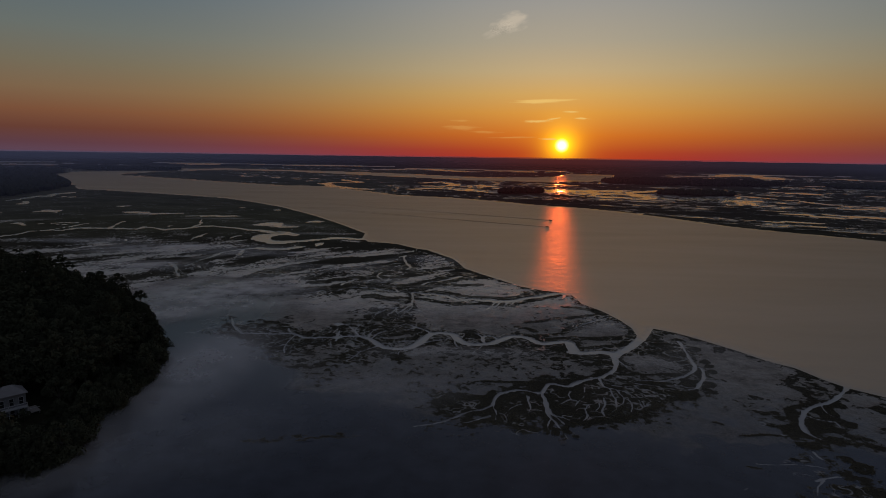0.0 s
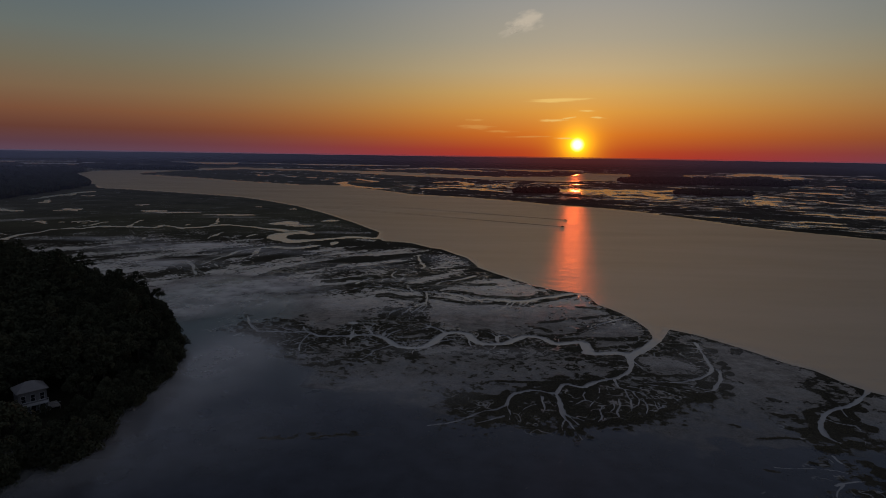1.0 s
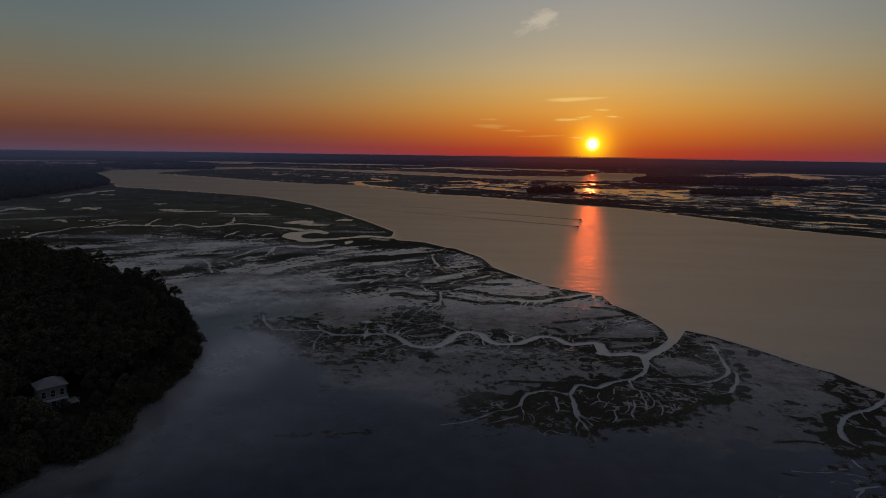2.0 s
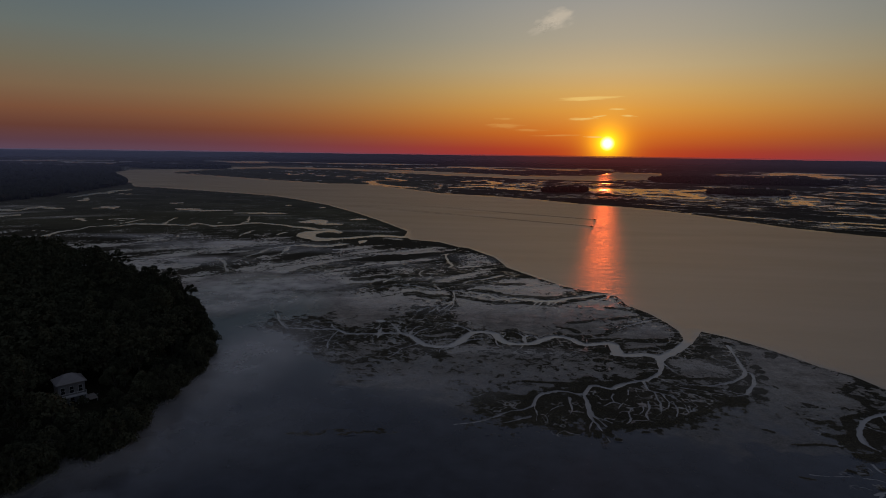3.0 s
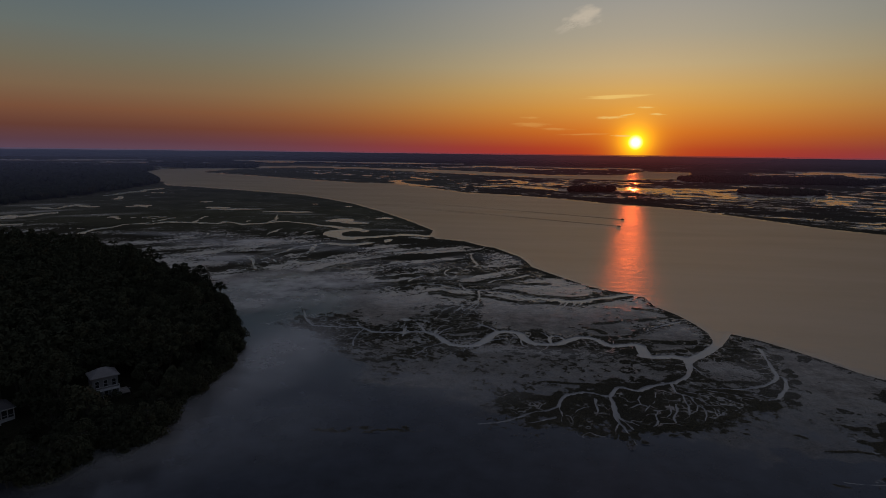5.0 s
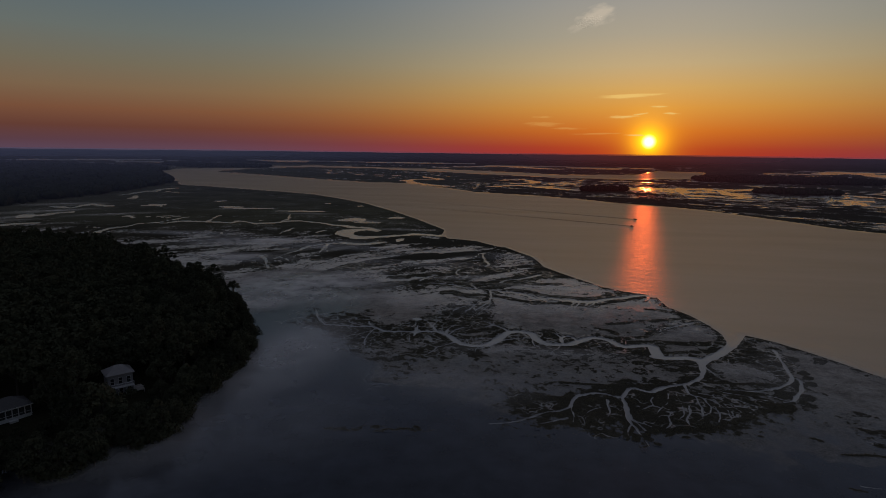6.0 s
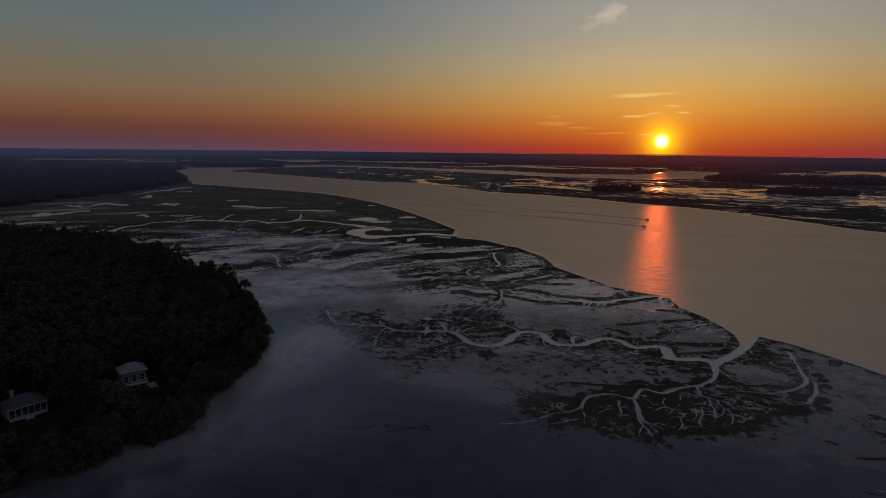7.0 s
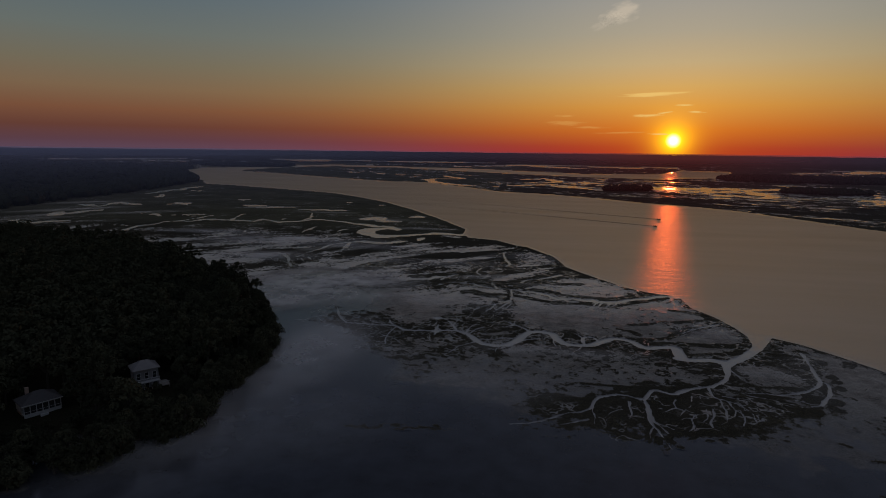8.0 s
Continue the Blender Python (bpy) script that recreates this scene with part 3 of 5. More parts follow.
meadow(0.9, (32.7, 169.2), (40.4, 170.5), (50.1, 176.0), (53.3, 169.5), (53.3, 161.6), (52.3, 155.3), (47.0, 152.3), (39.7, 152.8), (35.0, 155.8), (32.3, 160.3))
meadow(0.55, (31.1, 155.4), (34.5, 153.3), (40.9, 151.6), (47.0, 152.3), (51.8, 153.5), (49.0, 149.2), (41.5, 148.4), (34.3, 145.0), (32.0, 147.9))
meadow(0.7, (55.2, 173.1), (60.6, 174.6), (67.2, 171.9), (72.6, 169.3), (69.9, 164.3), (63.7, 161.3), (57.3, 155.9), (53.4, 156.5), (54.1, 165.6))
meadow(1.0, (86.9, 232.1), (92.7, 234.4), (92.3, 227.1), (86.6, 223.6), (88.4, 214.6), (88.5, 207.3), (86.9, 198.6), (87.1, 193.3), (83.4, 189.9), (79.6, 194.0), (76.0, 199.5), (72.7, 200.8), (64.0, 200.3), (74.1, 206.7), (81.8, 217.6))
meadow(0.6, (-2.6, 166.4), (6.7, 170.1), (15.9, 168.5), (15.2, 159.5), (11.8, 155.4), (6.3, 153.3), (1.6, 149.6), (-1.5, 154.6))
meadow(0.5, (-36.8, 210.8), (-21.2, 204.8), (-12.7, 202.1), (-18.1, 194.3), (-27.0, 187.6), (-33.4, 191.2))
meadow(0.5, (-69.9, 198.7), (-58.9, 204.0), (-45.6, 201.8), (-35.5, 192.1), (-41.8, 184.7), (-53.3, 184.4), (-64.1, 187.5))
meadow(0.75, (16.3, 153.7), (21.4, 151.5), (25.5, 146.6), (26.8, 142.6), (21.3, 139.0), (18.1, 141.6))
meadow(1.0, (108.6, 178.0), (114.9, 182.6), (121.2, 183.9), (122.4, 178.6), (120.7, 169.1), (115.5, 166.3), (109.3, 167.4), (108.4, 171.7))
meadow(0.5, (82.0, 151.8), (87.4, 156.3), (92.5, 158.4), (97.7, 153.4), (92.5, 141.6), (88.2, 139.6), (85.2, 142.0), (77.5, 144.3))
meadow(0.8, (64.7, 116.9), (77.4, 118.8), (81.7, 117.8), (79.6, 112.5), (61.2, 111.0))
meadow(0.8, (85.3, 119.5), (90.5, 119.8), (96.5, 116.4), (96.8, 111.9), (80.1, 111.5))
meadow(0.6, (81.8, 130.9), (88.3, 132.8), (90.7, 129.6), (89.1, 127.5), (80.0, 127.8))
meadow(0.6, (73.9, 125.1), (81.2, 125.3), (88.5, 124.5), (88.2, 122.1), (79.2, 121.8))

# creeks of the far shore: half width, points
FAR_CREEKS = []


def far_creek(wide, *points):
    FAR_CREEKS.append((wide, list(points)))


far_creek(8, (760, 760), (649, 902), (620, 970), (613, 1037), (590, 1101), (566, 1150), (500, 1247), (383, 1257), (206, 1212), (120, 1190))
far_creek(12, (-165, 1170), (-223, 1245), (-266, 1327), (-262, 1412), (-201, 1438), (-267, 1576))
far_creek(20, (185, 1260), (250, 1222), (315, 1245), (362, 1220), (410, 1215), (464, 1266))
far_creek(12, (358, 1133), (364, 1078), (369, 1028))
far_creek(11, (-46, 1470), (-4, 1518), (31, 1390), (-3, 1328), (-39, 1338))
far_creek(11, (-63, 1197), (-24, 1231), (21, 1268))
far_creek(12, (35, 1193), (75, 1152), (111, 1114))
far_creek(30, (-355, 2535), (-198, 2734), (-85, 2960), (82, 2912))
far_creek(150, (-2532, 2669), (-2456, 2752), (-2282, 2827), (-2218, 3014), (-2128, 3113))
far_creek(80, (-1898, 2620), (-1734, 2602))
far_creek(150, (-1450, 3350), (-1224, 3048), (-1288, 3200))
far_creek(110, (-1150, 3420), (-918, 3315), (-631, 3204), (-327, 3284))
far_creek(55, (248, 2810), (334, 2764), (363, 2603))
far_creek(50, (-57, 2828), (22, 2673), (118, 2549))
far_creek(60, (1139, 2428), (1276, 2554), (1294, 2382), (1235, 2201))
far_creek(45, (887, 2152), (931, 2122), (1001, 2151))
far_creek(11, (208, 1168), (239, 1213), (266, 1185), (313, 1199), (367, 1234))
far_creek(10, (373, 1217), (369, 1103), (390, 1080))
far_creek(12, (203, 1483), (268, 1508), (322, 1449))
far_creek(13, (503, 1398), (530, 1345), (576, 1322))

# pools on the marsh: x, y, half length, half width, degrees
POOLS = [(-349, 667, 18, 12, 0), (-315, 655, 24, 7, 20), (-250, 640, 30, 6, 10), (-168, 574, 14, 14, 0), (-150, 556, 14, 7, 0), (-446, 672, 14, 8, 0), (-399, 553, 6, 6, 0), (-360, 560, 10, 4, 0)]
POOLS += [(-400, 740, 8, 9, 0), (-200, 720, 5, 7, 0), (-255, 740, 5, 6, 0), (-130, 600, 8, 6, 0), (-42, 235, 2.8, 1.6, 0)]

# flooded flats, bare of grass: x, y, half length, half width, degrees
FLOODED = [(-84, 140, 16, 44, 0), (-95, 103, 26, 16, 0), (-125, 86, 34, 16, 0), (-112, 270, 34, 50, 25), (-80, 168, 30, 34, 10), (-45, 150, 40, 20, 0), (-30, 130, 90, 22, 0), (60, 122, 70, 14, 0), (20, 100, 170, 24, 0), (-10, 118, 120, 12, 0)]

# thick dark stands of grass: x, y, half length, half width, degrees
STANDS = [(-32, 137, 18, 2.2, 8)]

# clear-cut islands of grass between the runnels: x, y, half length, half width, degrees
TUSSOCKS = [(78.5, 175.8, 3.2, 3.1, -24), (84.7, 174.8, 2.6, 2.6, -26), (75.3, 166.0, 2.8, 3.2, -24), (81.7, 169.5, 2.2, 1.5, -26), (85.3, 184.7, 1.8, 2.8, -25), (90.2, 185.8, 1.6, 2.3, -26), (93.8, 208.5, 2.4, 2.9, -24), (91.6, 195.4, 1.9, 1.9, -25), (102.2, 207.8, 2.9, 3.7, -26), (92.0, 191.4, 1.6, 1.9, -26), (60.0, 167.4, 2.7, 1.7, -20), (64.4, 166.3, 2.4, 1.8, -21)]
TUSSOCKS += [(55.4, 163.0, 1.5, 2.4, -19), (50.6, 159.8, 1.3, 3.5, -18), (46.1, 154.6, 1.2, 1.8, -17), (42.4, 151.8, 1.1, 1.7, -16), (63.0, 159.4, 2.0, 2.0, -22), (29.5, 146.0, 0.9, 2.4, -11), (30.1, 141.4, 1.1, 2.0, -12), (33.0, 143.3, 0.9, 1.8, -13), (21.7, 142.0, 1.2, 1.7, -9), (1.6, 163.5, 2.5, 1.8, -1), (7.3, 161.8, 2.8, 1.8, -3), (10.8, 151.7, 2.1, 1.3, -4)]
TUSSOCKS += [(108.9, 154.9, 2.7, 3.9, -35), (101.4, 146.3, 3.8, 4.4, -35), (114.9, 160.3, 2.5, 2.7, -36), (100.3, 137.9, 2.6, 2.4, -36), (126.0, 157.3, 2.3, 2.8, -39), (110.4, 147.9, 1.8, 2.3, -37), (94.5, 165.2, 2.2, 1.5, -30), (74.5, 147.5, 2.2, 1.5, -27), (74.2, 124.3, 1.7, 1.4, -31), (71.9, 125.0, 1.4, 0.9, -30), (91.5, 135.6, 2.8, 1.8, -34), (96.8, 129.0, 2.2, 1.8, -37), (98.1, 125.2, 2.5, 2.8, -38)]

# how thickly grass grows: x, y, reach, density
GRASS = [(-270, 420, 60, 0.8), (-205, 420, 50, 0.66), (-165, 400, 42, 0.62), (-300, 480, 60, 0.8), (-250, 600, 150, 0.8), (-480, 700, 200, 0.85), (-130, 560, 80, 0.75), (-110, 500, 40, 0.7), (-230, 430, 70, 0.62), (-180, 380, 60, 0.46), (-60, 380, 45, 0.46), (-10, 380, 26, 0.28), (20, 300, 30, 0.22), (-40, 330, 30, 0.42), (-60, 270, 40, 0.22), (10, 250, 30, 0.16), (50, 240, 22, 0.22), (60, 226, 10, 0.12)]
GRASS += [(-50, 230, 24, 0.34), (-50, 200, 20, 0.5), (-20, 180, 22, 0.4), (0, 190, 30, 0.5), (50, 185, 16, 0.3), (30, 158, 16, 0.4), (52, 160, 14, 0.42), (75, 188, 10, 0.24), (84, 212, 9, 0.4), (100, 200, 16, 0.14), (117, 178, 7, 0.3), (98, 148, 12, 0.34), (100, 118, 14, 0.5), (70, 140, 18, 0.12), (-20, 155, 14, 0.2), (-80, 190, 25, 0.12)]

# water lying far off among the woods and marsh: x, y, half length, half width, degrees
FAR_WATER = [(-2330, 2860, 330, 70, 46), (-3700, 4150, 600, 120, 15), (-1960, 2880, 200, 60, 30), (-1440, 3440, 220, 130, 0), (-1050, 3380, 260, 60, 0), (-600, 3440, 420, 60, 10), (-60, 2960, 300, 40, -5), (310, 2760, 150, 60, 0), (520, 2860, 110, 90, 0), (1000, 2330, 130, 30, -30), (1440, 2650, 250, 80, -20), (1700, 2600, 200, 60, -30)]
FAR_WATER += [(759, 1265, 60, 16, -30), (490, 730, 30, 10, -20), (460, 760, 24, 9, -20), (1560, 2170, 140, 60, -40), (1000, 1480, 220, 12, -25), (1080, 1400, 180, 10, -30), (365, 1130, 50, 9, 0), (560, 1225, 34, 12, 0), (482, 1050, 26, 12, 0), (270, 1222, 110, 14, 5), (800, 1215, 100, 10, -30), (540, 735, 50, 12, -40), (410, 662, 24, 9, -30), (-420, 1640, 120, 10, -20)]

SHORE = [(-160, 330), (-137, 262), (-119, 232), (-105, 210), (-96, 194), (-90.5, 178), (-88.4, 169), (-88, 157), (-86.5, 149), (-89.5, 146.5), (-86.5, 133), (-84, 127), (-84.5, 121), (-85, 117), (-89, 117.5), (-93.5, 117), (-92, 109), (-93, 104), (-97, 101), (-103, 103), (-108, 106), (-113, 104), (-109, 99), (-104, 94.5), (-112, 90), (-125, 86), (-165, 74), (-220, 55)]
WOOD_BACK = [(-600, 60), (-600, 330), (-430, 385), (-394, 372), (-344, 364), (-286, 352), (-221, 318), (-180, 290)]
HEADLAND = SHORE[1:] + WOOD_BACK
LEFT_WOOD = [(-581, 520), (-600, 606), (-618, 686), (-617, 759), (-641, 880), (-683, 1039), (-720, 1135), (-800, 1240), (-1014, 1493), (-1150, 1800), (-1300, 1900), (-2200, 2050), (-2600, 1400), (-1600, 500), (-800, 400)]
HAMMOCKS = [[(108, 1085), (190, 1115), (196, 1150), (112, 1135)], [(440, 1560), (640, 1500), (840, 1520), (1000, 1700), (900, 1900), (620, 1900), (470, 1750)], [(420, 1130), (500, 1100), (560, 1130), (540, 1190), (430, 1180)], [(-1150, 1980), (-960, 2080), (-1010, 2290), (-1250, 2400), (-1500, 2250)], [(1000, 1500), (1180, 1440), (1200, 1540), (1040, 1600)]]


def hash01(i, j, seed):
    v = np.sin(i * 127.1 + j * 311.7 + seed * 74.7) * 43758.5453
    return v - np.floor(v)


def value_noise(x, y, seed):
    i, j = np.floor(x), np.floor(y)
    u, v = x - i, y - j
    u, v = u * u * (3 - 2 * u), v * v * (3 - 2 * v)
    a, b, c, d = hash01(i, j, seed), hash01(i + 1, j, seed), hash01(i, j + 1, seed), hash01(i + 1, j + 1, seed)
    return (a * (1 - u) + b * u) * (1 - v) + (c * (1 - u) + d * u) * v


def fbm(x, y, size, seed, octaves=4):
    total, amp, norm = 0.0, 1.0, 0.0
    for k in range(octaves):
        s = 2.03 ** k / size
        ca, sa = math.cos(0.6 * k + 0.3), math.sin(0.6 * k + 0.3)
        total = total + amp * value_noise((x * ca - y * sa) * s, (x * sa + y * ca) * s, seed + k * 7)
        norm += amp
        amp *= 0.55
    return total / norm


def smooth(a, b, v):
    t = np.clip((v - a) / (b - a), 0, 1)
    return t * t * (3 - 2 * t)


def segment_distance(x, y, a, b):
    dx, dy = b[0] - a[0], b[1] - a[1]
    t = np.clip(((x - a[0]) * dx + (y - a[1]) * dy) / (dx * dx + dy * dy + 1e-9), 0, 1)
    return np.hypot(x - a[0] - t * dx, y - a[1] - t * dy), t


def polygon_distance(x, y, poly):
    """Distance to a closed outline, below zero inside it."""
    best = np.full(x.shape, 1e9)
    inside = np.zeros(x.shape, bool)
    for a, b in zip(poly, poly[1:] + poly[:1]):
        best = np.minimum(best, segment_distance(x, y, a, b)[0])
        if a[1] != b[1]:
            cross = ((a[1] > y) != (b[1] > y)) & (x < (b[0] - a[0]) * (y - a[1]) / (b[1] - a[1]) + a[0])
            inside ^= cross
    return np.where(inside, -best, best)


def ellipse_field(x, y, cx, cy, rx, ry, turn):
    c, s = math.cos(radians(turn)), math.sin(radians(turn))
    u, v = ((x - cx) * c + (y - cy) * s) / rx, (-(x - cx) * s + (y - cy) * c) / ry
    return np.hypot(u, v)


def smooth_line(points, step=2.5, jitter=0.0, rng=None):
    """Catmull-Rom line through the points."""
    pts = [points[0]] + list(points) + [points[-1]]
    out = []
    for p0, p1, p2, p3 in zip(pts, pts[1:], pts[2:], pts[3:]):
        k = max(2, int(math.dist(p1, p2) / step))
        for i in range(k):
            t = i / k
            out.append(tuple(0.5 * (2 * b + (c - a) * t + (2 * a - 5 * b + 4 * c - d) * t * t + (3 * b - a - 3 * c + d) * t ** 3) for a, b, c, d in zip(p0, p1, p2, p3)))
    out.append(tuple(points[-1]))
    return out


def grow_creeks():
    """The drawn creeks, and side creeks that branch off them on their own."""
    rng = random.Random(5)
    lines = []
    todo = []
    for w0, w1, pts in CREEKS:
        line = smooth_line(pts, 3.0 if pts[0][1] < 400 else 8.0)
        lines.append((w0, w1, line))
        if pts[0][1] < 600 and sum(math.dist(a, b) for a, b in zip(pts, pts[1:])) > 18:
            todo.append((w0, w1, line, 2 if pts[0][0] < -15 or pts[0][1] > 260 else 1))
    while todo:
        w0, w1, line, depth = todo.pop(0)
        length = sum(math.dist(a, b) for a, b in zip(line, line[1:]))
        far = 1.0 if line[0][1] < 330 else 2.0
        for _ in range(int(length / ((11.0 if depth == 2 else 5.0) * far))):
            k = rng.randrange(1, len(line) - 1) if len(line) > 2 else 0
            a, b = line[k], line[min(k + 1, len(line) - 1)]
            heading = math.atan2(b[1] - a[1], b[0] - a[0]) + rng.choice((-1, 1)) * rng.uniform(0.6, 1.4)
            w = (w0 + (w1 - w0) * k / len(line)) * 0.4
            w = min(max(w, 0.08), 0.15) * far ** 0.5
            p, pts = a, [a]
            for _ in range(rng.randint(4, 10 if depth == 2 else 6)):
                heading += rng.uniform(-0.55, 0.55)
                p = (p[0] + math.cos(heading) * 2.2 * far, p[1] + math.sin(heading) * 2.2 * far)
                pts.append(p)
            lines.append((w, 0.1, pts))
            if depth > 1:
                todo.append((w, 0.2, pts, depth - 1))
    return lines


def creek_distance(x, y, lines, reach=40.0):
    """Distance to the nearest creek's edge."""
    best = np.full(x.shape, reach)
    for w0, w1, line in lines:
        xs, ys = [p[0] for p in line], [p[1] for p in line]
        r = reach if w0 > 1 else 14.0
        idx = np.nonzero((x > min(xs) - r) & (x < max(xs) + r) & (y > min(ys) - r) & (y < max(ys) + r))[0]
        if not len(idx):
            continue
        px, py, got = x[idx], y[idx], best[idx]
        n = len(line) - 1
        for k, (a, b) in enumerate(zip(line, line[1:])):
            near = np.nonzero((px > min(a[0], b[0]) - r) & (px < max(a[0], b[0]) + r) & (py > min(a[1], b[1]) - r) & (py < max(a[1], b[1]) + r))[0]
            d, t = segment_distance(px[near], py[near], a, b)
            u = (k + t) / n
            got[near] = np.minimum(got[near], d - (w0 + (w1 - w0) * u) * (np.sqrt(1.0001 - u) if w1 < 0.36 else 1.0))
        best[idx] = got
    return best


def near_marsh(x, y, river):
    """Grass cover, height, standing water and mud tone on the drone's side of the river."""
    r = np.hypot(x, y)
    warp = (fbm(x, y, 18, 3) - 0.5) * np.clip(r / 60, 3, 30)
    wx, wy = (fbm(x, y, 26, 5, 5) - 0.5) * 2, (fbm(x, y, 26, 6, 5) - 0.5) * 2
    lines = grow_creeks()
    cx, cy = x + (fbm(x, y, 4, 21, 3) - 0.5) * 0.9, y + (fbm(x, y, 4, 22, 3) - 0.5) * 0.9
    cx, cy = cx + (fbm(x, y, 40, 25, 3) - 0.5) * 16 * smooth(380, 520, r), cy + (fbm(x, y, 40, 26, 3) - 0.5) * 30 * smooth(380, 520, r)
    main = creek_distance(cx, cy, lines[:len(CREEKS)])
    main = main + (fbm(x, y, 6, 29, 3) - 0.5) * np.clip(r / 200, 0.6, 2.0) * 0.8 + (fbm(x, y, 16, 30, 4) - 0.5) * 5.5 * smooth(330, 480, r)
    side = creek_distance(cx, cy, lines[len(CREEKS):])
    pool, flood, stand = [np.full(x.shape, 9.0) for _ in range(3)]
    for p in POOLS:
        pool = np.minimum(pool, ellipse_field(x + warp, y + warp * 1.2, *p))
    for p in FLOODED:
        flood = np.minimum(flood, ellipse_field(x + wx * 16, y + wy * 16 + (fbm(x, y, 7, 16, 3) - 0.5) * 9, *p))
    for p in STANDS:
        k = min(p[2], p[3]) * 0.9
        stand = np.minimum(stand, ellipse_field(x + wx * k, y + wy * k, *p))
    tuft = np.full(x.shape, 9.0)
    for p in TUSSOCKS:
        k = min(p[2], p[3]) * 0.5
        tuft = np.minimum(tuft, ellipse_field(x + wx * k + (fbm(x, y, 3, 18, 3) - 0.5) * k * 2, y + wy * k, *p))
    for strength, wide, pts in STRIPS:
        d = creek_distance(x + wx * wide * 0.7, y + wy * wide * 0.7 + (fbm(x, y, 6, 17, 3) - 0.5) * wide * 1.2, [(0.0, 0.0, smooth_line(pts, 12.0))], 30.0)
        stand = np.minimum(stand, d / wide + 0.55 * (1 - strength))
    broad = np.zeros(x.shape)
    for strength, outline in MEADOWS:
        xs, ys = [p[0] for p in outline], [p[1] for p in outline]
        soft = 0.004 * math.hypot(sum(xs) / len(xs), sum(ys) / len(ys))
        idx = np.nonzero((x > min(xs) - 9) & (x < max(xs) + 9) & (y > min(ys) - 9) & (y < max(ys) + 9))[0]
        ragged = (fbm(x[idx], y[idx], 5, 27, 3) - 0.5) * 8 * soft
        d = polygon_distance(x[idx] + wx[idx] * soft * 2, y[idx] + wy[idx] * soft * 3 + ragged, outline)
        broad[idx] = np.maximum(broad[idx], strength * smooth(soft, -soft * 2, d))
    wsum, dens = np.full(x.shape, 1e-6), np.full(x.shape, 1e-6 * 0.5)
    for gx, gy, reach, d in GRASS:
        w = np.exp(-((x - gx) ** 2 + (y - gy) ** 2) / reach ** 2) / reach
        wsum, dens = wsum + w, dens + w * d
    dens = dens / wsum
    n1, n2, n3 = fbm(x, y, 9, 11, 4), fbm(x, y, 34, 12, 3), fbm(x, y, 2.6, 13, 3)
    bank = np.exp(-(np.maximum(main, 0) / (1.5 + 7 * n2 * n1 * 2)) ** 2)
    twig = np.exp(-(np.maximum(side, 0) / 1.6) ** 2) * smooth(0.2, 0.36, dens + 0.35 * smooth(1.25, 0.7, stand))
    levee = np.exp(-(np.maximum(river, 0) / (1.2 + r * 0.009)) ** 2)
    streaks = fbm((0.8 * x + 0.6 * y) * 0.3, -0.6 * x + 0.8 * y, 15, 15, 4) - 0.5
    fine = fbm((0.8 * x + 0.6 * y) * 0.25, -0.6 * x + 0.8 * y, 5.5, 19, 3) - 0.5
    streaks = streaks + 0.75 * fine
    cover = dens * (0.82 + 0.18 * smooth(330, 480, y)) + 0.46 * bank + 0.16 * twig + 0.5 * levee + 0.82 * smooth(1.25, 0.7, stand) + 0.25 * smooth(0.85, 1.0, broad) + (0.36 + 1.1 * (n1 - 0.5) + 0.5 * (n3 - 0.5)) * broad
    cover = cover + 0.5 * (n1 - 0.5) + 0.3 * (n2 - 0.5) + 0.7 * (n3 - 0.5) * smooth(330, 260, y) + (1.2 - 0.85 * smooth(440, 540, y)) * streaks * smooth(230, 330, y)
    cover = cover + 0.55 * smooth(1.15, 0.85, tuft)
    cover = cover - 1.4 * smooth(1.1, 0.8, pool) - 0.5 * smooth(1.35, 0.75, flood)
    thick = smooth(0.22, 0.40, dens + 0.35 * np.maximum(broad, smooth(1.25, 0.7, stand)) + 0.15 * bank)
    veg = smooth(0.40, 0.56, cover + 0.85 * (n3 - 0.5))
    # flooded flats, plus dark-to-pale toning outwards in place of the mud's sheen
    film_tone = np.maximum(smooth(1.5, 0.7, flood), 0.55 * smooth(250, 160, r)) - 0.5 * smooth(225, 320, y)
    height = 0.09 + 0.08 * (n3 - 0.42) * (1 - film_tone) - 0.32 * smooth(1.05, 0.9, pool) + veg * (0.13 + 0.1 * n3)
    cut = smooth(0.15, -0.35, main)
    rill = np.clip(side, -0.3, 3.0) + 2 * smooth(0.4, 0.9, film_tone) + 1.5 * (1 - thick)
    rill = np.minimum(rill, main - 0.03)
    net = (1 - 0.35 * smooth(1.1, 0.8, tuft)) * np.maximum(np.exp(-(np.maximum(main, 0) / 9) ** 2), smooth(1.5, 0.9, stand)) * (1 - smooth(0.3, 0.8, film_tone)) * (0.7 + smooth(180, 215, y)) * (1 - smooth(340, 400, y)) - smooth(340, 400, y) * smooth(560, 480, y)
    net = net * (1 - 0.5 * smooth(-15, 5, x) * smooth(240, 225, y)) * 0.85
    net = np.maximum(net, 1.5 * np.minimum(broad, 0.9) * smooth(250, 230, y) * smooth(0.35, 0.6, n2 + 0.6 * (n1 - 0.5)))
    return height * (1 - cut) - 0.4 * cut, cover, film_tone, rill, net


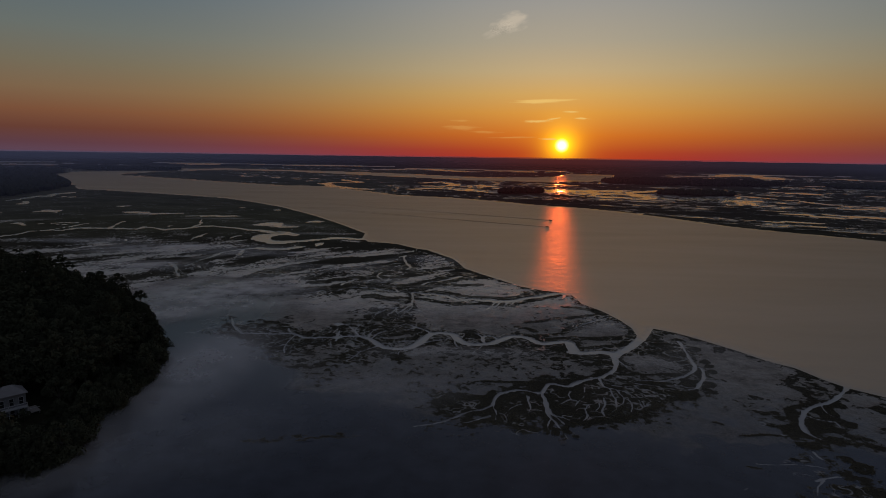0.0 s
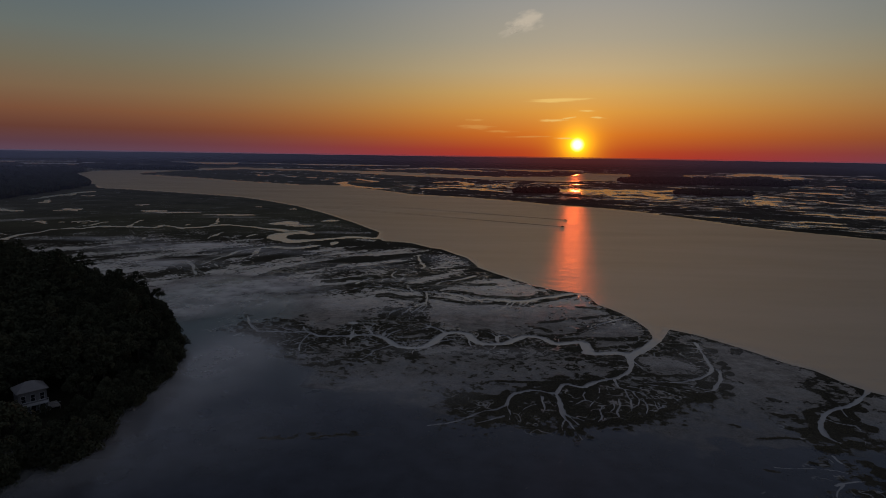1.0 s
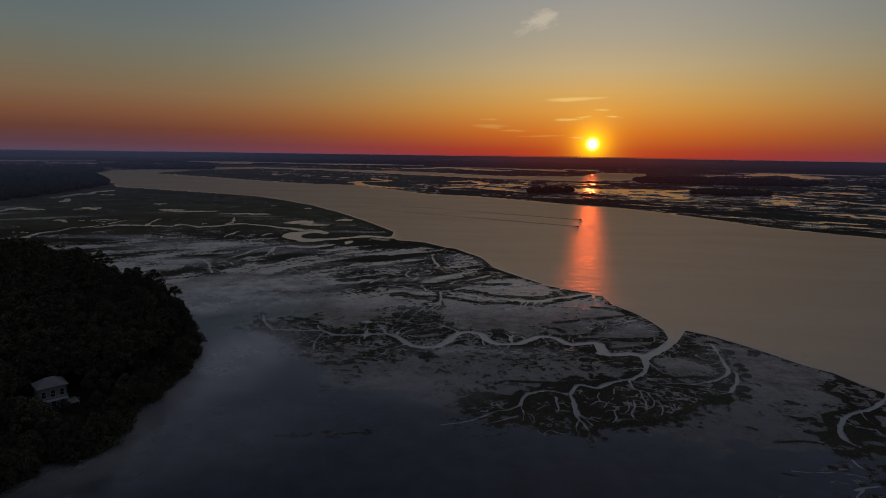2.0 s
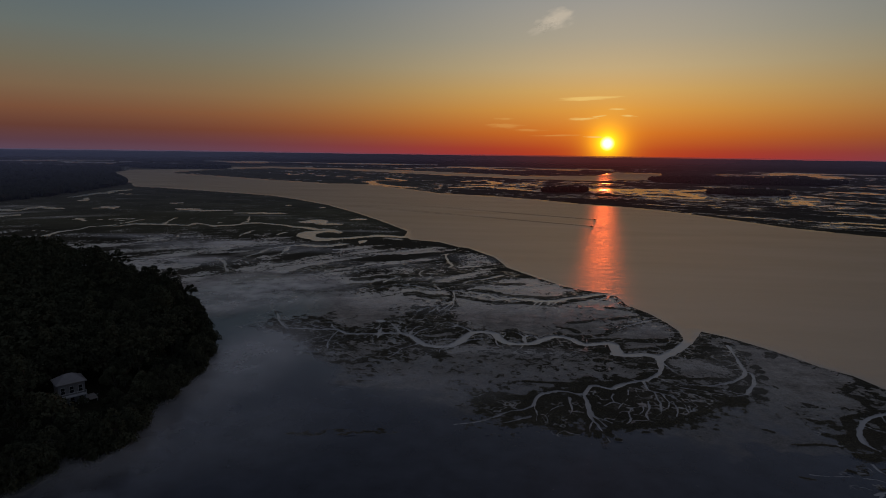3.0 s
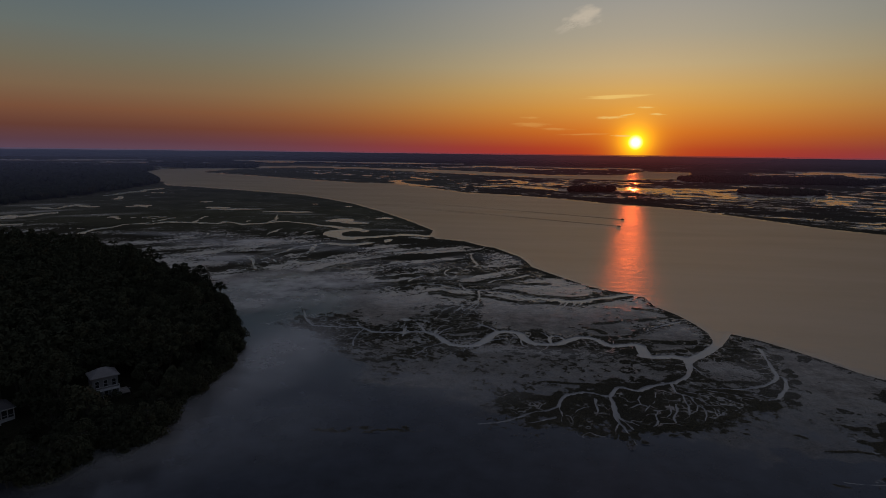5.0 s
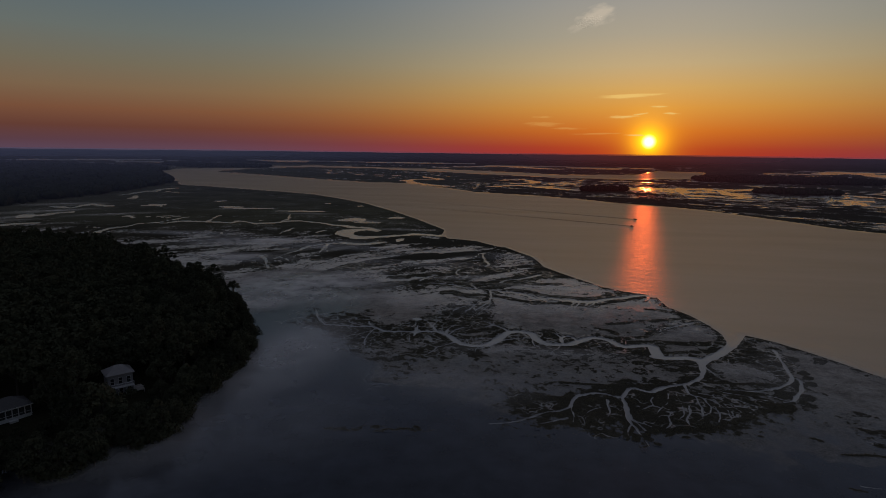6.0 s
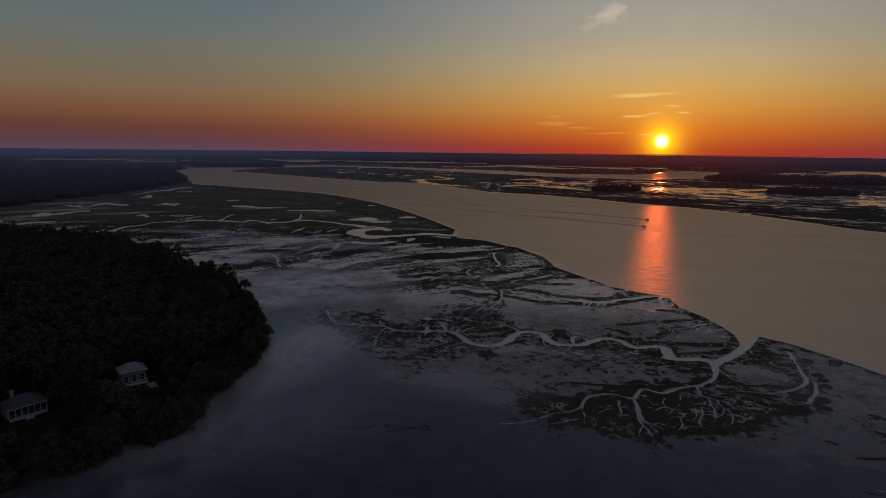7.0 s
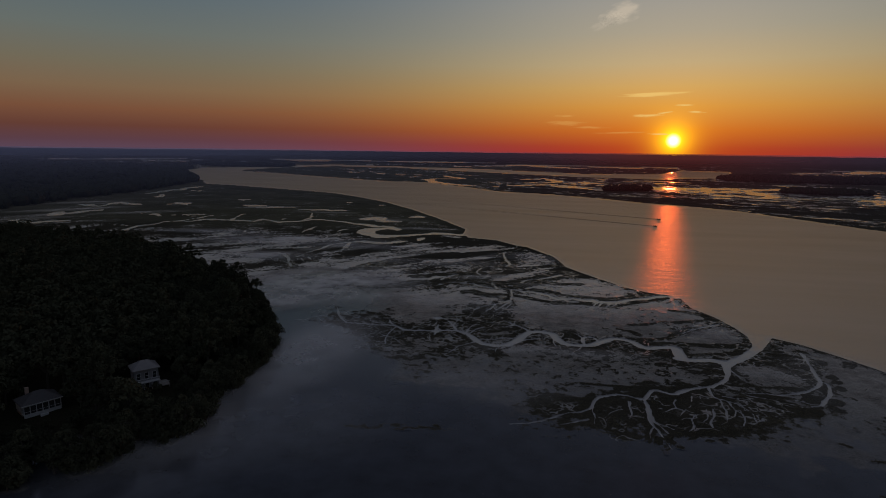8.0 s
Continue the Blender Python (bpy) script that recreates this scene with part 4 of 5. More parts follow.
def far_marsh(x, y, river):
    """The far shore: a maze of grass islands and strips of water."""
    r = np.hypot(x, y)
    levee = np.exp(-(np.maximum(river, 0) / (0.9 + r * 0.006)) ** 2)
    far_pool = np.full(x.shape, 9.0)
    warps = {k: ((fbm(x, y, 3.0 * k, 8, 4) - 0.5) * 2 * k, (fbm(x, y, 3.0 * k, 9, 4) - 0.5) * 2 * k) for k in (10, 30, 80)}
    for p in FAR_WATER:
        k = min(warps, key=lambda q: abs(q - min(p[2], p[3]) * 1.2))
        far_pool = np.minimum(far_pool, ellipse_field(x + warps[k][0], y + warps[k][1], *p))
    u, v = x * 0.86 - y * 0.5, x * 0.5 + y * 0.86
    cells = fbm(u * 0.22, v, 22, 31, 4) * 0.4 + fbm(u * 0.28, v, 8, 32, 3) * 0.25 + fbm(u * 0.45, v, 5.5, 34, 3) * 0.35
    patches = fbm(x, y, 150, 33, 3)
    cover = 0.76 - (0.14 * smooth(-80, 250, x) + 0.06) * smooth(1600, 1100, y) + 3.0 * (cells - 0.475) + 0.9 * (patches - 0.45) + 0.04 * levee - 1.2 * smooth(1.1, 0.8, far_pool)
    creek = creek_distance(x + (fbm(x, y, 40, 23, 3) - 0.5) * 30, y + (fbm(x, y, 40, 24, 3) - 0.5) * 30, [(w, w, smooth_line(pts, 40.0)) for w, pts in FAR_CREEKS], 60.0)
    cover = cover - 1.2 * smooth(4, -4, creek)
    far_pool = np.minimum(far_pool, 1.0 + creek / 25)
    veg = smooth(0.40, 0.52, cover)
    height = 0.10 - 0.32 * smooth(0.40, 0.28, cover) + veg * 0.4
    return height, cover + 0.02, far_pool


def ground_fields(x, y):
    """Height, grass cover, wood cover, standing water and mud tone at each place."""
    r = np.hypot(x, y)
    wobble = (fbm(x, y, 18, 3) - 0.5) * np.clip(r / 60, 3, 40) * 0.4
    river = polygon_distance(x + wobble, y - wobble, RIVER)
    north = polygon_distance(x, y, NORTH) < 0
    near = ~north & (r < 1700) & (river > -14)
    far = north & (river > -30)
    height, veg, film_tone, rill, far_pool, net = np.full(x.shape, 0.3), np.ones(x.shape), np.zeros(x.shape), np.full(x.shape, 3.0), np.full(x.shape, 9.0), np.zeros(x.shape)
    height[near], veg[near], film_tone[near], rill[near], net[near] = near_marsh(x[near], y[near], river[near])
    height[far], veg[far], far_pool[far] = far_marsh(x[far], y[far], river[far])
    # the far shore's bare mud gets the paler tone too
    film_tone[far] = -0.4
    height = np.where(river < 6, np.minimum(height, -0.9 + smooth(-5, 2.0 + 0.004 * r, river) * 1.7), height)
    n1, n2 = fbm(x, y, 9, 11, 2), fbm(x, y, 34, 12, 2)
    head = polygon_distance(x, y, HEADLAND)
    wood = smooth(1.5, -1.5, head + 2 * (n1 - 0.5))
    near_wood = smooth(45, 22, head) * smooth(300, 240, y)
    film_tone = film_tone * (1 - near_wood) + np.maximum(film_tone, 1.0) * near_wood
    veg = veg - 0.8 * smooth(30, 10, head) * smooth(300, 240, y)
    veg = np.maximum(veg, smooth(1, -1, head))
    height = np.maximum(height, smooth(0.5, -24, head) * 2.8 - 0.3 * (head > 0.5))
    for poly in [LEFT_WOOD] + HAMMOCKS:
        d = polygon_distance(x, y, poly)
        w = smooth(15, -15, d + 40 * (n2 - 0.5))
        wood = np.maximum(wood, w)
        height = np.maximum(height, w * 1.5 - 0.4 * (w <= 0))
    # distant country rises a little towards the horizon and is wooded
    rise = smooth(4150, 4950, r)
    far_wood = smooth(2500, 3300, r + 900 * (fbm(x, y, 420, 41, 3) - 0.5) * 2) * smooth(0.9, 1.15, far_pool)
    wood = np.maximum(wood, far_wood)
    height = np.where(river > 0, height + far_wood * 2.0, height) + rise * (EYE - 4950 * math.tan(radians(0.25)))
    height = height + rise * (fbm(x, y, 120, 42, 3) - 0.5) * 5
    rill = rill + 3 * wood
    return height, np.clip(veg, -0.5, 1.2), wood, film_tone, rill, net * (1 - wood), river


NORTH = FAR_BANK + [(2500, -300), (6000, 1500), (6000, 6000), (-6000, 6000), (-6000, 2500), (-2600, 2100), (-1300, 2050), (-1150, 1800)]


def sheet(name, shape, x, y, z, fields, mat):
    """A closed ring-shaped sheet of quads with values at its corners."""
    nr, na = shape
    i = np.arange(nr * na).reshape(nr, na)
    j = np.roll(i, -1, axis=1)
    quads = np.stack([i[:-1], i[1:], j[1:], j[:-1]], -1).reshape(-1, 4)
    me = bpy.data.meshes.new(name)
    me.vertices.add(nr * na)
    me.vertices.foreach_set("co", np.stack([x, y, z], -1).ravel().astype(np.float32))
    me.loops.add(quads.size)
    me.loops.foreach_set("vertex_index", quads.ravel().astype(np.int32))
    me.polygons.add(len(quads))
    me.polygons.foreach_set("loop_start", np.arange(0, quads.size, 4, dtype=np.int32))
    me.polygons.foreach_set("use_smooth", np.ones(len(quads), bool))
    for key, values in fields:
        me.attributes.new(key, "FLOAT", "POINT").data.foreach_set("value", values.astype(np.float32))
    me.update(calc_edges=True)
    me.validate()
    me.materials.append(mat)
    return new(name, me)


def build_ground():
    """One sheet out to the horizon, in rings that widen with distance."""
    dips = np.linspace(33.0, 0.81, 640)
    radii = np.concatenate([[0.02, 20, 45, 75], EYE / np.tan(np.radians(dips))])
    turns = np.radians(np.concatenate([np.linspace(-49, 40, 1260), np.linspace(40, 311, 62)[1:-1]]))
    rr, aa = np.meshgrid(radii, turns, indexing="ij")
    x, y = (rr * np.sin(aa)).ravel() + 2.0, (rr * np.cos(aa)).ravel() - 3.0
    z, veg, wood, film_tone, rill, net, river = ground_fields(x, y)
    ob = sheet("ground", rr.shape, x, y, z, (("cover", veg), ("wood", wood), ("film_tone", film_tone), ("rill", rill), ("net", net)), M_GROUND)
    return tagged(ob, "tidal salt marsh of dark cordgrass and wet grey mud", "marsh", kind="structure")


def mesh_object(name, bm, mat, parent=None, label="", shade=False):
    me = bpy.data.meshes.new(name)
    bm.to_mesh(me)
    bm.free()
    if shade:
        for p in me.polygons:
            p.use_smooth = True
    me.materials.append(mat)
    ob = new(name, me)
    if parent:
        ob.parent = parent
    return tagged(ob, label)


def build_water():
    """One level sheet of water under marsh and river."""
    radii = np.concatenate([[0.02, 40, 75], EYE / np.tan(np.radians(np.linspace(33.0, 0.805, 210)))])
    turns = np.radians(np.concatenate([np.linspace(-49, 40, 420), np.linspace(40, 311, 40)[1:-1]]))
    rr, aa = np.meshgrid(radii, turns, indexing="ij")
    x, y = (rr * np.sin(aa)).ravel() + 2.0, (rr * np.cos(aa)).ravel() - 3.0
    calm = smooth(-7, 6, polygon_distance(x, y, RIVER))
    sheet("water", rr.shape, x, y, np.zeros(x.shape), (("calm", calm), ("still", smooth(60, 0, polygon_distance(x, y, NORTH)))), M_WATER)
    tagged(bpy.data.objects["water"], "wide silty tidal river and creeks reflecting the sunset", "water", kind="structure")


build_ground()
build_water()


# ---- woods ----
def leaf_cluster(verts, faces, rng, cx, cy, cz, radius, count, size):
    """Small leafy scraps scattered over a lump."""
    for _ in range(count):
        u, a = rng.uniform(-0.6, 1), rng.uniform(0, 2 * math.pi)
        s = math.sqrt(max(0, 1 - u * u))
        k = radius * rng.uniform(0.7, 1.05)
        c = Vector((cx + k * s * math.cos(a), cy + k * s * math.sin(a), cz + k * u * 0.8))
        nrm = Vector((s * math.cos(a), s * math.sin(a), u + 0.3)).normalized()
        nrm = (nrm + Vector((rng.uniform(-1, 1), rng.uniform(-1, 1), rng.uniform(-1, 1))) * 0.55).normalized()
        t = nrm.orthogonal().normalized()
        t.rotate(Matrix.Rotation(rng.uniform(0, 6.28), 3, nrm))
        b = nrm.cross(t)
        w, h = size * rng.uniform(0.6, 1.3), size * rng.uniform(0.5, 1.0)
        base = len(verts)
        bend = nrm * (-0.25 * size)
        verts += [c - t * w + bend, c - b * h, c + t * w + bend, c + b * h]
        faces.append((base, base + 1, base + 2, base + 3))


def crown_mesh(seed, height, spread):
    rng = random.Random(seed)
    verts, faces, lumps = [], [], []
    for _ in range(26):
        a, k = rng.uniform(0, 6.28), math.sqrt(rng.uniform(0, 1)) * spread
        z = height * (0.45 + 0.48 * (1 - (k / spread) ** 2) * rng.uniform(0.5, 1.0))
        lumps.append((k * math.cos(a), k * math.sin(a), z, rng.uniform(0.22, 0.42) * spread))
    for x, y, z, r in lumps:
        leaf_cluster(verts, faces, rng, x, y, z, r, 43, 0.39)
    me = bpy.data.meshes.new("crown")
    me.from_pydata(verts, [], faces)
    me.materials.append(M_LEAF)
    return me, lumps


def tube(bm, a, b, ra, rb, sides=7):
    a, b = Vector(a), Vector(b)
    d = (b - a).normalized()
    u = d.orthogonal().normalized()
    v = d.cross(u)
    rings = []
    for c, r in ((a, ra), (b, rb)):
        rings.append([bm.verts.new(c + (u * math.cos(k * 2 * math.pi / sides) + v * math.sin(k * 2 * math.pi / sides)) * r) for k in range(sides)])
    for k in range(sides):
        bm.faces.new((rings[0][k], rings[0][(k + 1) % sides], rings[1][(k + 1) % sides], rings[1][k]))
    bm.faces.new(rings[1])
    bm.faces.new(rings[0][::-1])


M_PALE_LEAF = leaf_material("olive_leaves", (0.07, 0.075, 0.03), (0.15, 0.155, 0.06))


def make_tree(seed, height, spread, label):
    crown, lumps = crown_mesh(seed, height, spread)
    tree = tagged(new("tree"), label, "tree", "trees on the headland")
    bm = bmesh.new()
    fork = Vector((0.2, -0.1, height * 0.35))
    tube(bm, (0, 0, -0.5), fork, 0.38, 0.26)
    for x, y, z, r in lumps[:9]:
        mid = fork.lerp(Vector((x, y, z)), 0.55) + Vector((0, 0, 0.6))
        tube(bm, fork, mid, 0.16, 0.10, 5)
        tube(bm, mid, (x, y, z), 0.10, 0.04, 5)
    mesh_object("trunk", bm, M_BARK, tree)
    c = new("crown", crown)
    c.parent = tree
    return tree


def inside(p, poly):
    return polygon_distance(np.array([p[0]]), np.array([p[1]]), poly)[0]


HOUSES = [(-125.0, 121.2), (-110.5, 142.5)]


def before_house(p):
    """How far down its yard, which runs to the water, a place lies before a house; 0 elsewhere."""
    for hx, hy in HOUSES:
        toward = Vector((0.72, -0.69)) if hx < -120 else Vector((0.61, -0.79))
        rel = Vector((p[0] - hx, p[1] - hy))
        along, across = rel.dot(toward), abs(rel.x * toward.y - rel.y * toward.x)
        if rel.length < 7.6 or (0 < along < 20 and across < 9.0):
            return max(along, 0.1)
    return 0


def plant_headland():
    rng = random.Random(11)
    kinds = [make_tree(101, 13.0, 4.6, "dark evergreen oak with a broad ragged crown"), make_tree(102, 15.0, 4.0, "tall dark tree with an uneven leafy crown"), make_tree(103, 10.5, 4.2, "low spreading oak standing in dense wood"), make_tree(104, 17.0, 3.6, "tall slender tree rising over the wood")]
    spots, yard, deep = [], [], []
    for gx in np.arange(-420, -84, 6.0):
        for gy in np.arange(70, 390, 6.0):
            p = (gx + rng.uniform(-2.6, 2.6), gy + rng.uniform(-2.6, 2.6))
            if p[0] < -1.15 * p[1] - 30 or math.hypot(*p) < 105:
                continue
            d = inside(p, HEADLAND)
            if d > -0.8:
                continue
            ahead = before_house(p)
            if ahead > 12:
                spots.append((p, -1.0))
            elif ahead:
                yard.append(p)
            elif d > -38 and -190 < p[0]:
                spots.append((p, d))
            else:
                deep.append((p, d))
    for p in smooth_line(SHORE[3:26], 4.0):
        q = (p[0] + rng.uniform(-2.5, 0.5), p[1] + rng.uniform(-1.5, 1.5))
        if not before_house(q):
            spots.append((q, -3.0))
        elif rng.random() < 0.7:
            spots.append((q, -1.0))
    for k, (p, d) in enumerate(spots):
        kind = kinds[k] if k < len(kinds) else kinds[rng.choice((0, 0, 1, 1, 2, 3))]
        s = rng.uniform(0.8, 1.15) * (0.42 if d == -1.0 else 0.6 if d > -9 else 1.0)
        m = pose(p[0], p[1], 2.2 if d < -20 else 0.3, 0, 0, rng.uniform(0, 360)) @ Matrix.Diagonal((s, s, s * rng.uniform(0.9, 1.1), 1))
        if k < len(kinds):
            kinds[k].matrix_basis = m
        else:
            copy_thing(kind, m).matrix_basis = m
    for x, y, s in ((-108.8, 135.6, 0.36), (-104.6, 139.4, 0.3), (-111.4, 134.6, 0.3), (-114.5, 137.0, 0.42)):
        m = pose(x, y, 2.2, 0, 0, 40 * s * x) @ Matrix.Diagonal((s, s, s, 1))
        copy_thing(kinds[2], m).matrix_basis = m
    pale = make_tree(105, 13.0, 5.0, "paler olive-green tree standing among dark oaks")
    pale.children[1].data.materials[0] = M_PALE_LEAF
    pale.matrix_basis = pose(-172, 248, 3.5)
    # the wood behind, too dense to tell its trees apart
    verts, faces = [], []
    for p, d in deep:
        h, spread = rng.uniform(9, 16), rng.uniform(3.2, 4.6)
        for _ in range(9):
            a, k = rng.uniform(0, 6.28), math.sqrt(rng.uniform(0, 1)) * spread
            leaf_cluster(verts, faces, rng, p[0] + k * math.cos(a), p[1] + k * math.sin(a), 2 + h * (0.5 + 0.45 * (1 - (k / spread) ** 2) * rng.uniform(0.5, 1)), rng.uniform(0.3, 0.5) * spread, 20, 0.66)
    me = bpy.data.meshes.new("headland_woods")
    me.from_pydata(verts, [], faces)
    me.materials.append(M_LEAF)
    tagged(new("headland_woods", me), "dense dark evergreen woods covering the headland", "woods", kind="stuff")
    # young trees and shrubs in the yards, down to the water
    verts, faces = [], []
    for _ in range(9):
        a, k = rng.uniform(0, 6.28), rng.uniform(0, 1.0)
        leaf_cluster(verts, faces, rng, k * math.cos(a), k * math.sin(a), rng.uniform(0.3, 1.7), 0.8, 34, 0.2)
    me = bpy.data.meshes.new("bush")
    me.from_pydata(verts, [], faces)
    me.materials.append(M_LEAF)
    shore = [(p[0] + rng.uniform(-1, 1), p[1] + rng.uniform(-1, 1)) for p in smooth_line(SHORE[2:26], 2.4)]
    for p in yard + shore:
        near = min(math.dist(p, h) for h in HOUSES)
        if near < 8.5:
            continue
        b = tagged(new("bush", me), "dark evergreen bush at the edge of the headland", "bush", "bushes along the shore")
        s = rng.uniform(1.3, 2.3) * (0.6 if near < 12 else 1.0)
        b.matrix_basis = pose(p[0], p[1], max(0.1, min(2.6, -inside(p, HEADLAND) * 0.1)), 0, 0, rng.uniform(0, 360)) @ Matrix.Diagonal((s, s, s, 1))
    return len(spots), len(deep), len(yard)


def far_wood(name, poly, count, label, low, high, seed, size=(5.0, 9.0)):
    """Many small ragged crowns joined into one wood."""
    rng = random.Random(seed)
    xs, ys = [p[0] for p in poly], [p[1] for p in poly]
    verts, faces = [], []
    cand = np.array([(rng.uniform(min(xs), max(xs)), rng.uniform(min(ys), max(ys))) for _ in range(count)])
    ok = cand[polygon_distance(cand[:, 0], cand[:, 1], poly) < 0]
    ring = 7
    for x, y in ok:
        h, w = rng.uniform(low, high), rng.uniform(*size)
        base = len(verts)
        for z, r in ((0.5, 0.55), (0.45 * h, 1.0), (0.8 * h, 0.75)):
            for k in range(ring):
                a = 2 * math.pi * (k + rng.uniform(-0.3, 0.3)) / ring
                q = w * r * rng.uniform(0.7, 1.2)
                verts.append((x + q * math.cos(a), y + q * math.sin(a), z * rng.uniform(0.85, 1.15)))
        verts.append((x + rng.uniform(-1, 1), y + rng.uniform(-1, 1), h))
        for row in range(2):
            for k in range(ring):
                a, b = base + row * ring + k, base + row * ring + (k + 1) % ring
                faces.append((a, b, b + ring, a + ring))
        for k in range(ring):
            faces.append((base + 2 * ring + k, base + 2 * ring + (k + 1) % ring, base + 3 * ring))
    me = bpy.data.meshes.new(name)
    me.from_pydata(verts, [], faces)
    me.materials.append(M_FAR_LEAF)
    return tagged(new(name, me), label, "woods", kind="stuff")


plant_headland()
EDGE_WOOD = [(-575, 500), (-596, 606), (-612, 686), (-612, 759), (-636, 880), (-678, 1039), (-715, 1135), (-800, 1240), (-1010, 1490), (-1150, 1800), (-1250, 1780), (-1130, 1480), (-930, 1300), (-850, 1180), (-800, 1000), (-760, 800), (-760, 640), (-720, 480)]
far_wood("woods", EDGE_WOOD, 9000, "dark woods along the marsh's edge at the river's bend", 8, 15, 20, (3.5, 6.0))
far_wood("woods", LEFT_WOOD, 5200, "dark distant woods stretching inland from the marsh", 10, 16, 21, (7, 13))
for k, poly in enumerate(HAMMOCKS):
    far_wood("hammock_woods", poly, (160, 1500, 260, 700, 300)[k], "dark clump of trees on a marsh island", 7, 12, 31 + k, (4, 8))


# ---- cordgrass standing on the marsh ----
def cordgrass():
    """Clumps of grass blades where the marsh grows thick."""
    rng = np.random.default_rng(7)
    x, y = rng.uniform(-125, 140, 200000), rng.uniform(108, 330, 200000)
    river = polygon_distance(x, y, RIVER)
    keep = (river > 1.0) & (polygon_distance(x, y, HEADLAND) > 5)
    x, y, river = x[keep], y[keep], river[keep]
    h, cover, film_tone, rill, net = near_marsh(x, y, river)
    keep = (h > 0.18) & (rill > 1.2) & (cover + rng.normal(0, 0.1, x.size) > 0.62)
    x, y, h = x[keep][:16000], y[keep][:16000], h[keep][:16000]
    n, blades = x.size, 5
    a = rng.uniform(0, 2 * np.pi, (n, blades))
    lean, tall, wide = rng.uniform(0.15, 0.4, (n, blades)), rng.uniform(0.2, 0.38, (n, blades)), rng.uniform(0.05, 0.1, (n, blades))
    bx, by = x[:, None] + rng.normal(0, 0.3, (n, blades)), y[:, None] + rng.normal(0, 0.3, (n, blades))
    base = np.repeat((h - 0.1)[:, None], blades, 1)
    left = np.stack([bx - wide * np.sin(a), by + wide * np.cos(a), base], -1)
    right = np.stack([bx + wide * np.sin(a), by - wide * np.cos(a), base], -1)
    tip = np.stack([bx + lean * np.cos(a), by + lean * np.sin(a), base + tall], -1)
    verts = np.stack([left, right, tip], 2).reshape(-1, 3)
    me = bpy.data.meshes.new("cordgrass")
    count = n * blades
    me.vertices.add(count * 3)
    me.vertices.foreach_set("co", verts.ravel().astype(np.float32))
    me.loops.add(count * 3)
    me.loops.foreach_set("vertex_index", np.arange(count * 3, dtype=np.int32))
    me.polygons.add(count)
    me.polygons.foreach_set("loop_start", np.arange(0, count * 3, 3, dtype=np.int32))
    me.update(calc_edges=True)
    me.materials.append(leaf_material("cordgrass_blades", (0.04, 0.038, 0.026), (0.13, 0.115, 0.075)))
    tagged(new("cordgrass", me), "dark clumps of cordgrass standing along the creeks", "marsh grass", kind="stuff")


cordgrass()

# ---- houses on the headland ----
M_WHITE = simple("white_paint", (0.42, 0.42, 0.43), 0.5, 0.2, 1.5)
M_ROOF = simple("grey_shingle", (0.05, 0.05, 0.055), 0.7, 0.25, 2.0, bump=0.4)
M_PALE_ROOF = simple("pale_metal_roof", (0.17, 0.165, 0.17), 0.45, 0.2, 0.8)
M_CLAP = simple("weathered_boards", (0.18, 0.18, 0.19), 0.65, 0.2, 2.0)
M_BRICK = simple("chimney_brick", (0.32, 0.24, 0.2), 0.8, 0.25, 4.0, bump=0.4)
M_TIMBER = simple("deck_timber", (0.3, 0.28, 0.26), 0.75, 0.25, 3.0)


def glass_material():
    mat, n = material("window_glass")
    finish(n, n.add("ShaderNodeBsdfPrincipled", {"Base Color": (0.02, 0.022, 0.025, 1), "Roughness": 0.06, "IOR": 1.5}).outputs[0])
    return mat


M_GLASS = glass_material()
M_SCREEN = simple("insect_screen", (0.02, 0.02, 0.022), 0.8, 0.2, 3.0)


def box(bm, x0, x1, y0, y1, z0, z1, bevel=0.0):
    made = bmesh.ops.create_cube(bm, size=1.0)["verts"]
    bmesh.ops.scale(bm, vec=(x1 - x0, y1 - y0, z1 - z0), verts=made)
    bmesh.ops.translate(bm, vec=((x0 + x1) / 2, (y0 + y1) / 2, (z0 + z1) / 2), verts=made)
    if bevel:
        edges = list({e for v in made for e in v.link_edges})
        bmesh.ops.bevel(bm, geom=edges, offset=bevel, segments=1, affect="EDGES")


def block(name, mat, parent, *dims, label="", bevel=0.02):
    bm = bmesh.new()
    box(bm, *dims, bevel=bevel)
    return mesh_object(name, bm, mat, parent, label)


def hip_roof(name, mat, parent, x0, x1, y0, y1, z, rise, thick=0.18, label=""):
    """A hipped roof slab with eaves of real thickness."""
    bm = bmesh.new()
    half = (y1 - y0) / 2
    ym = (y0 + y1) / 2
    rx0, rx1 = x0 + half * 0.9, x1 - half * 0.9
    if rx0 > rx1:
        rx0 = rx1 = (x0 + x1) / 2
    low = [bm.verts.new(c) for c in ((x0, y0, z), (x1, y0, z), (x1, y1, z), (x0, y1, z))]
    eave = [bm.verts.new((v.co.x, v.co.y, z + thick)) for v in low]
    ridge = [bm.verts.new((rx0, ym, z + rise)), bm.verts.new((rx1 + 0.01, ym, z + rise))]
    bm.faces.new(low[::-1])
    for k in range(4):
        bm.faces.new((low[k], low[(k + 1) % 4], eave[(k + 1) % 4], eave[k]))
    bm.faces.new((eave[0], eave[1], ridge[1], ridge[0]))
    bm.faces.new((eave[2], eave[3], ridge[0], ridge[1]))
    bm.faces.new((eave[1], eave[2], ridge[1]))
    bm.faces.new((eave[3], eave[0], ridge[0]))
    return mesh_object(name, bm, mat, parent, label)


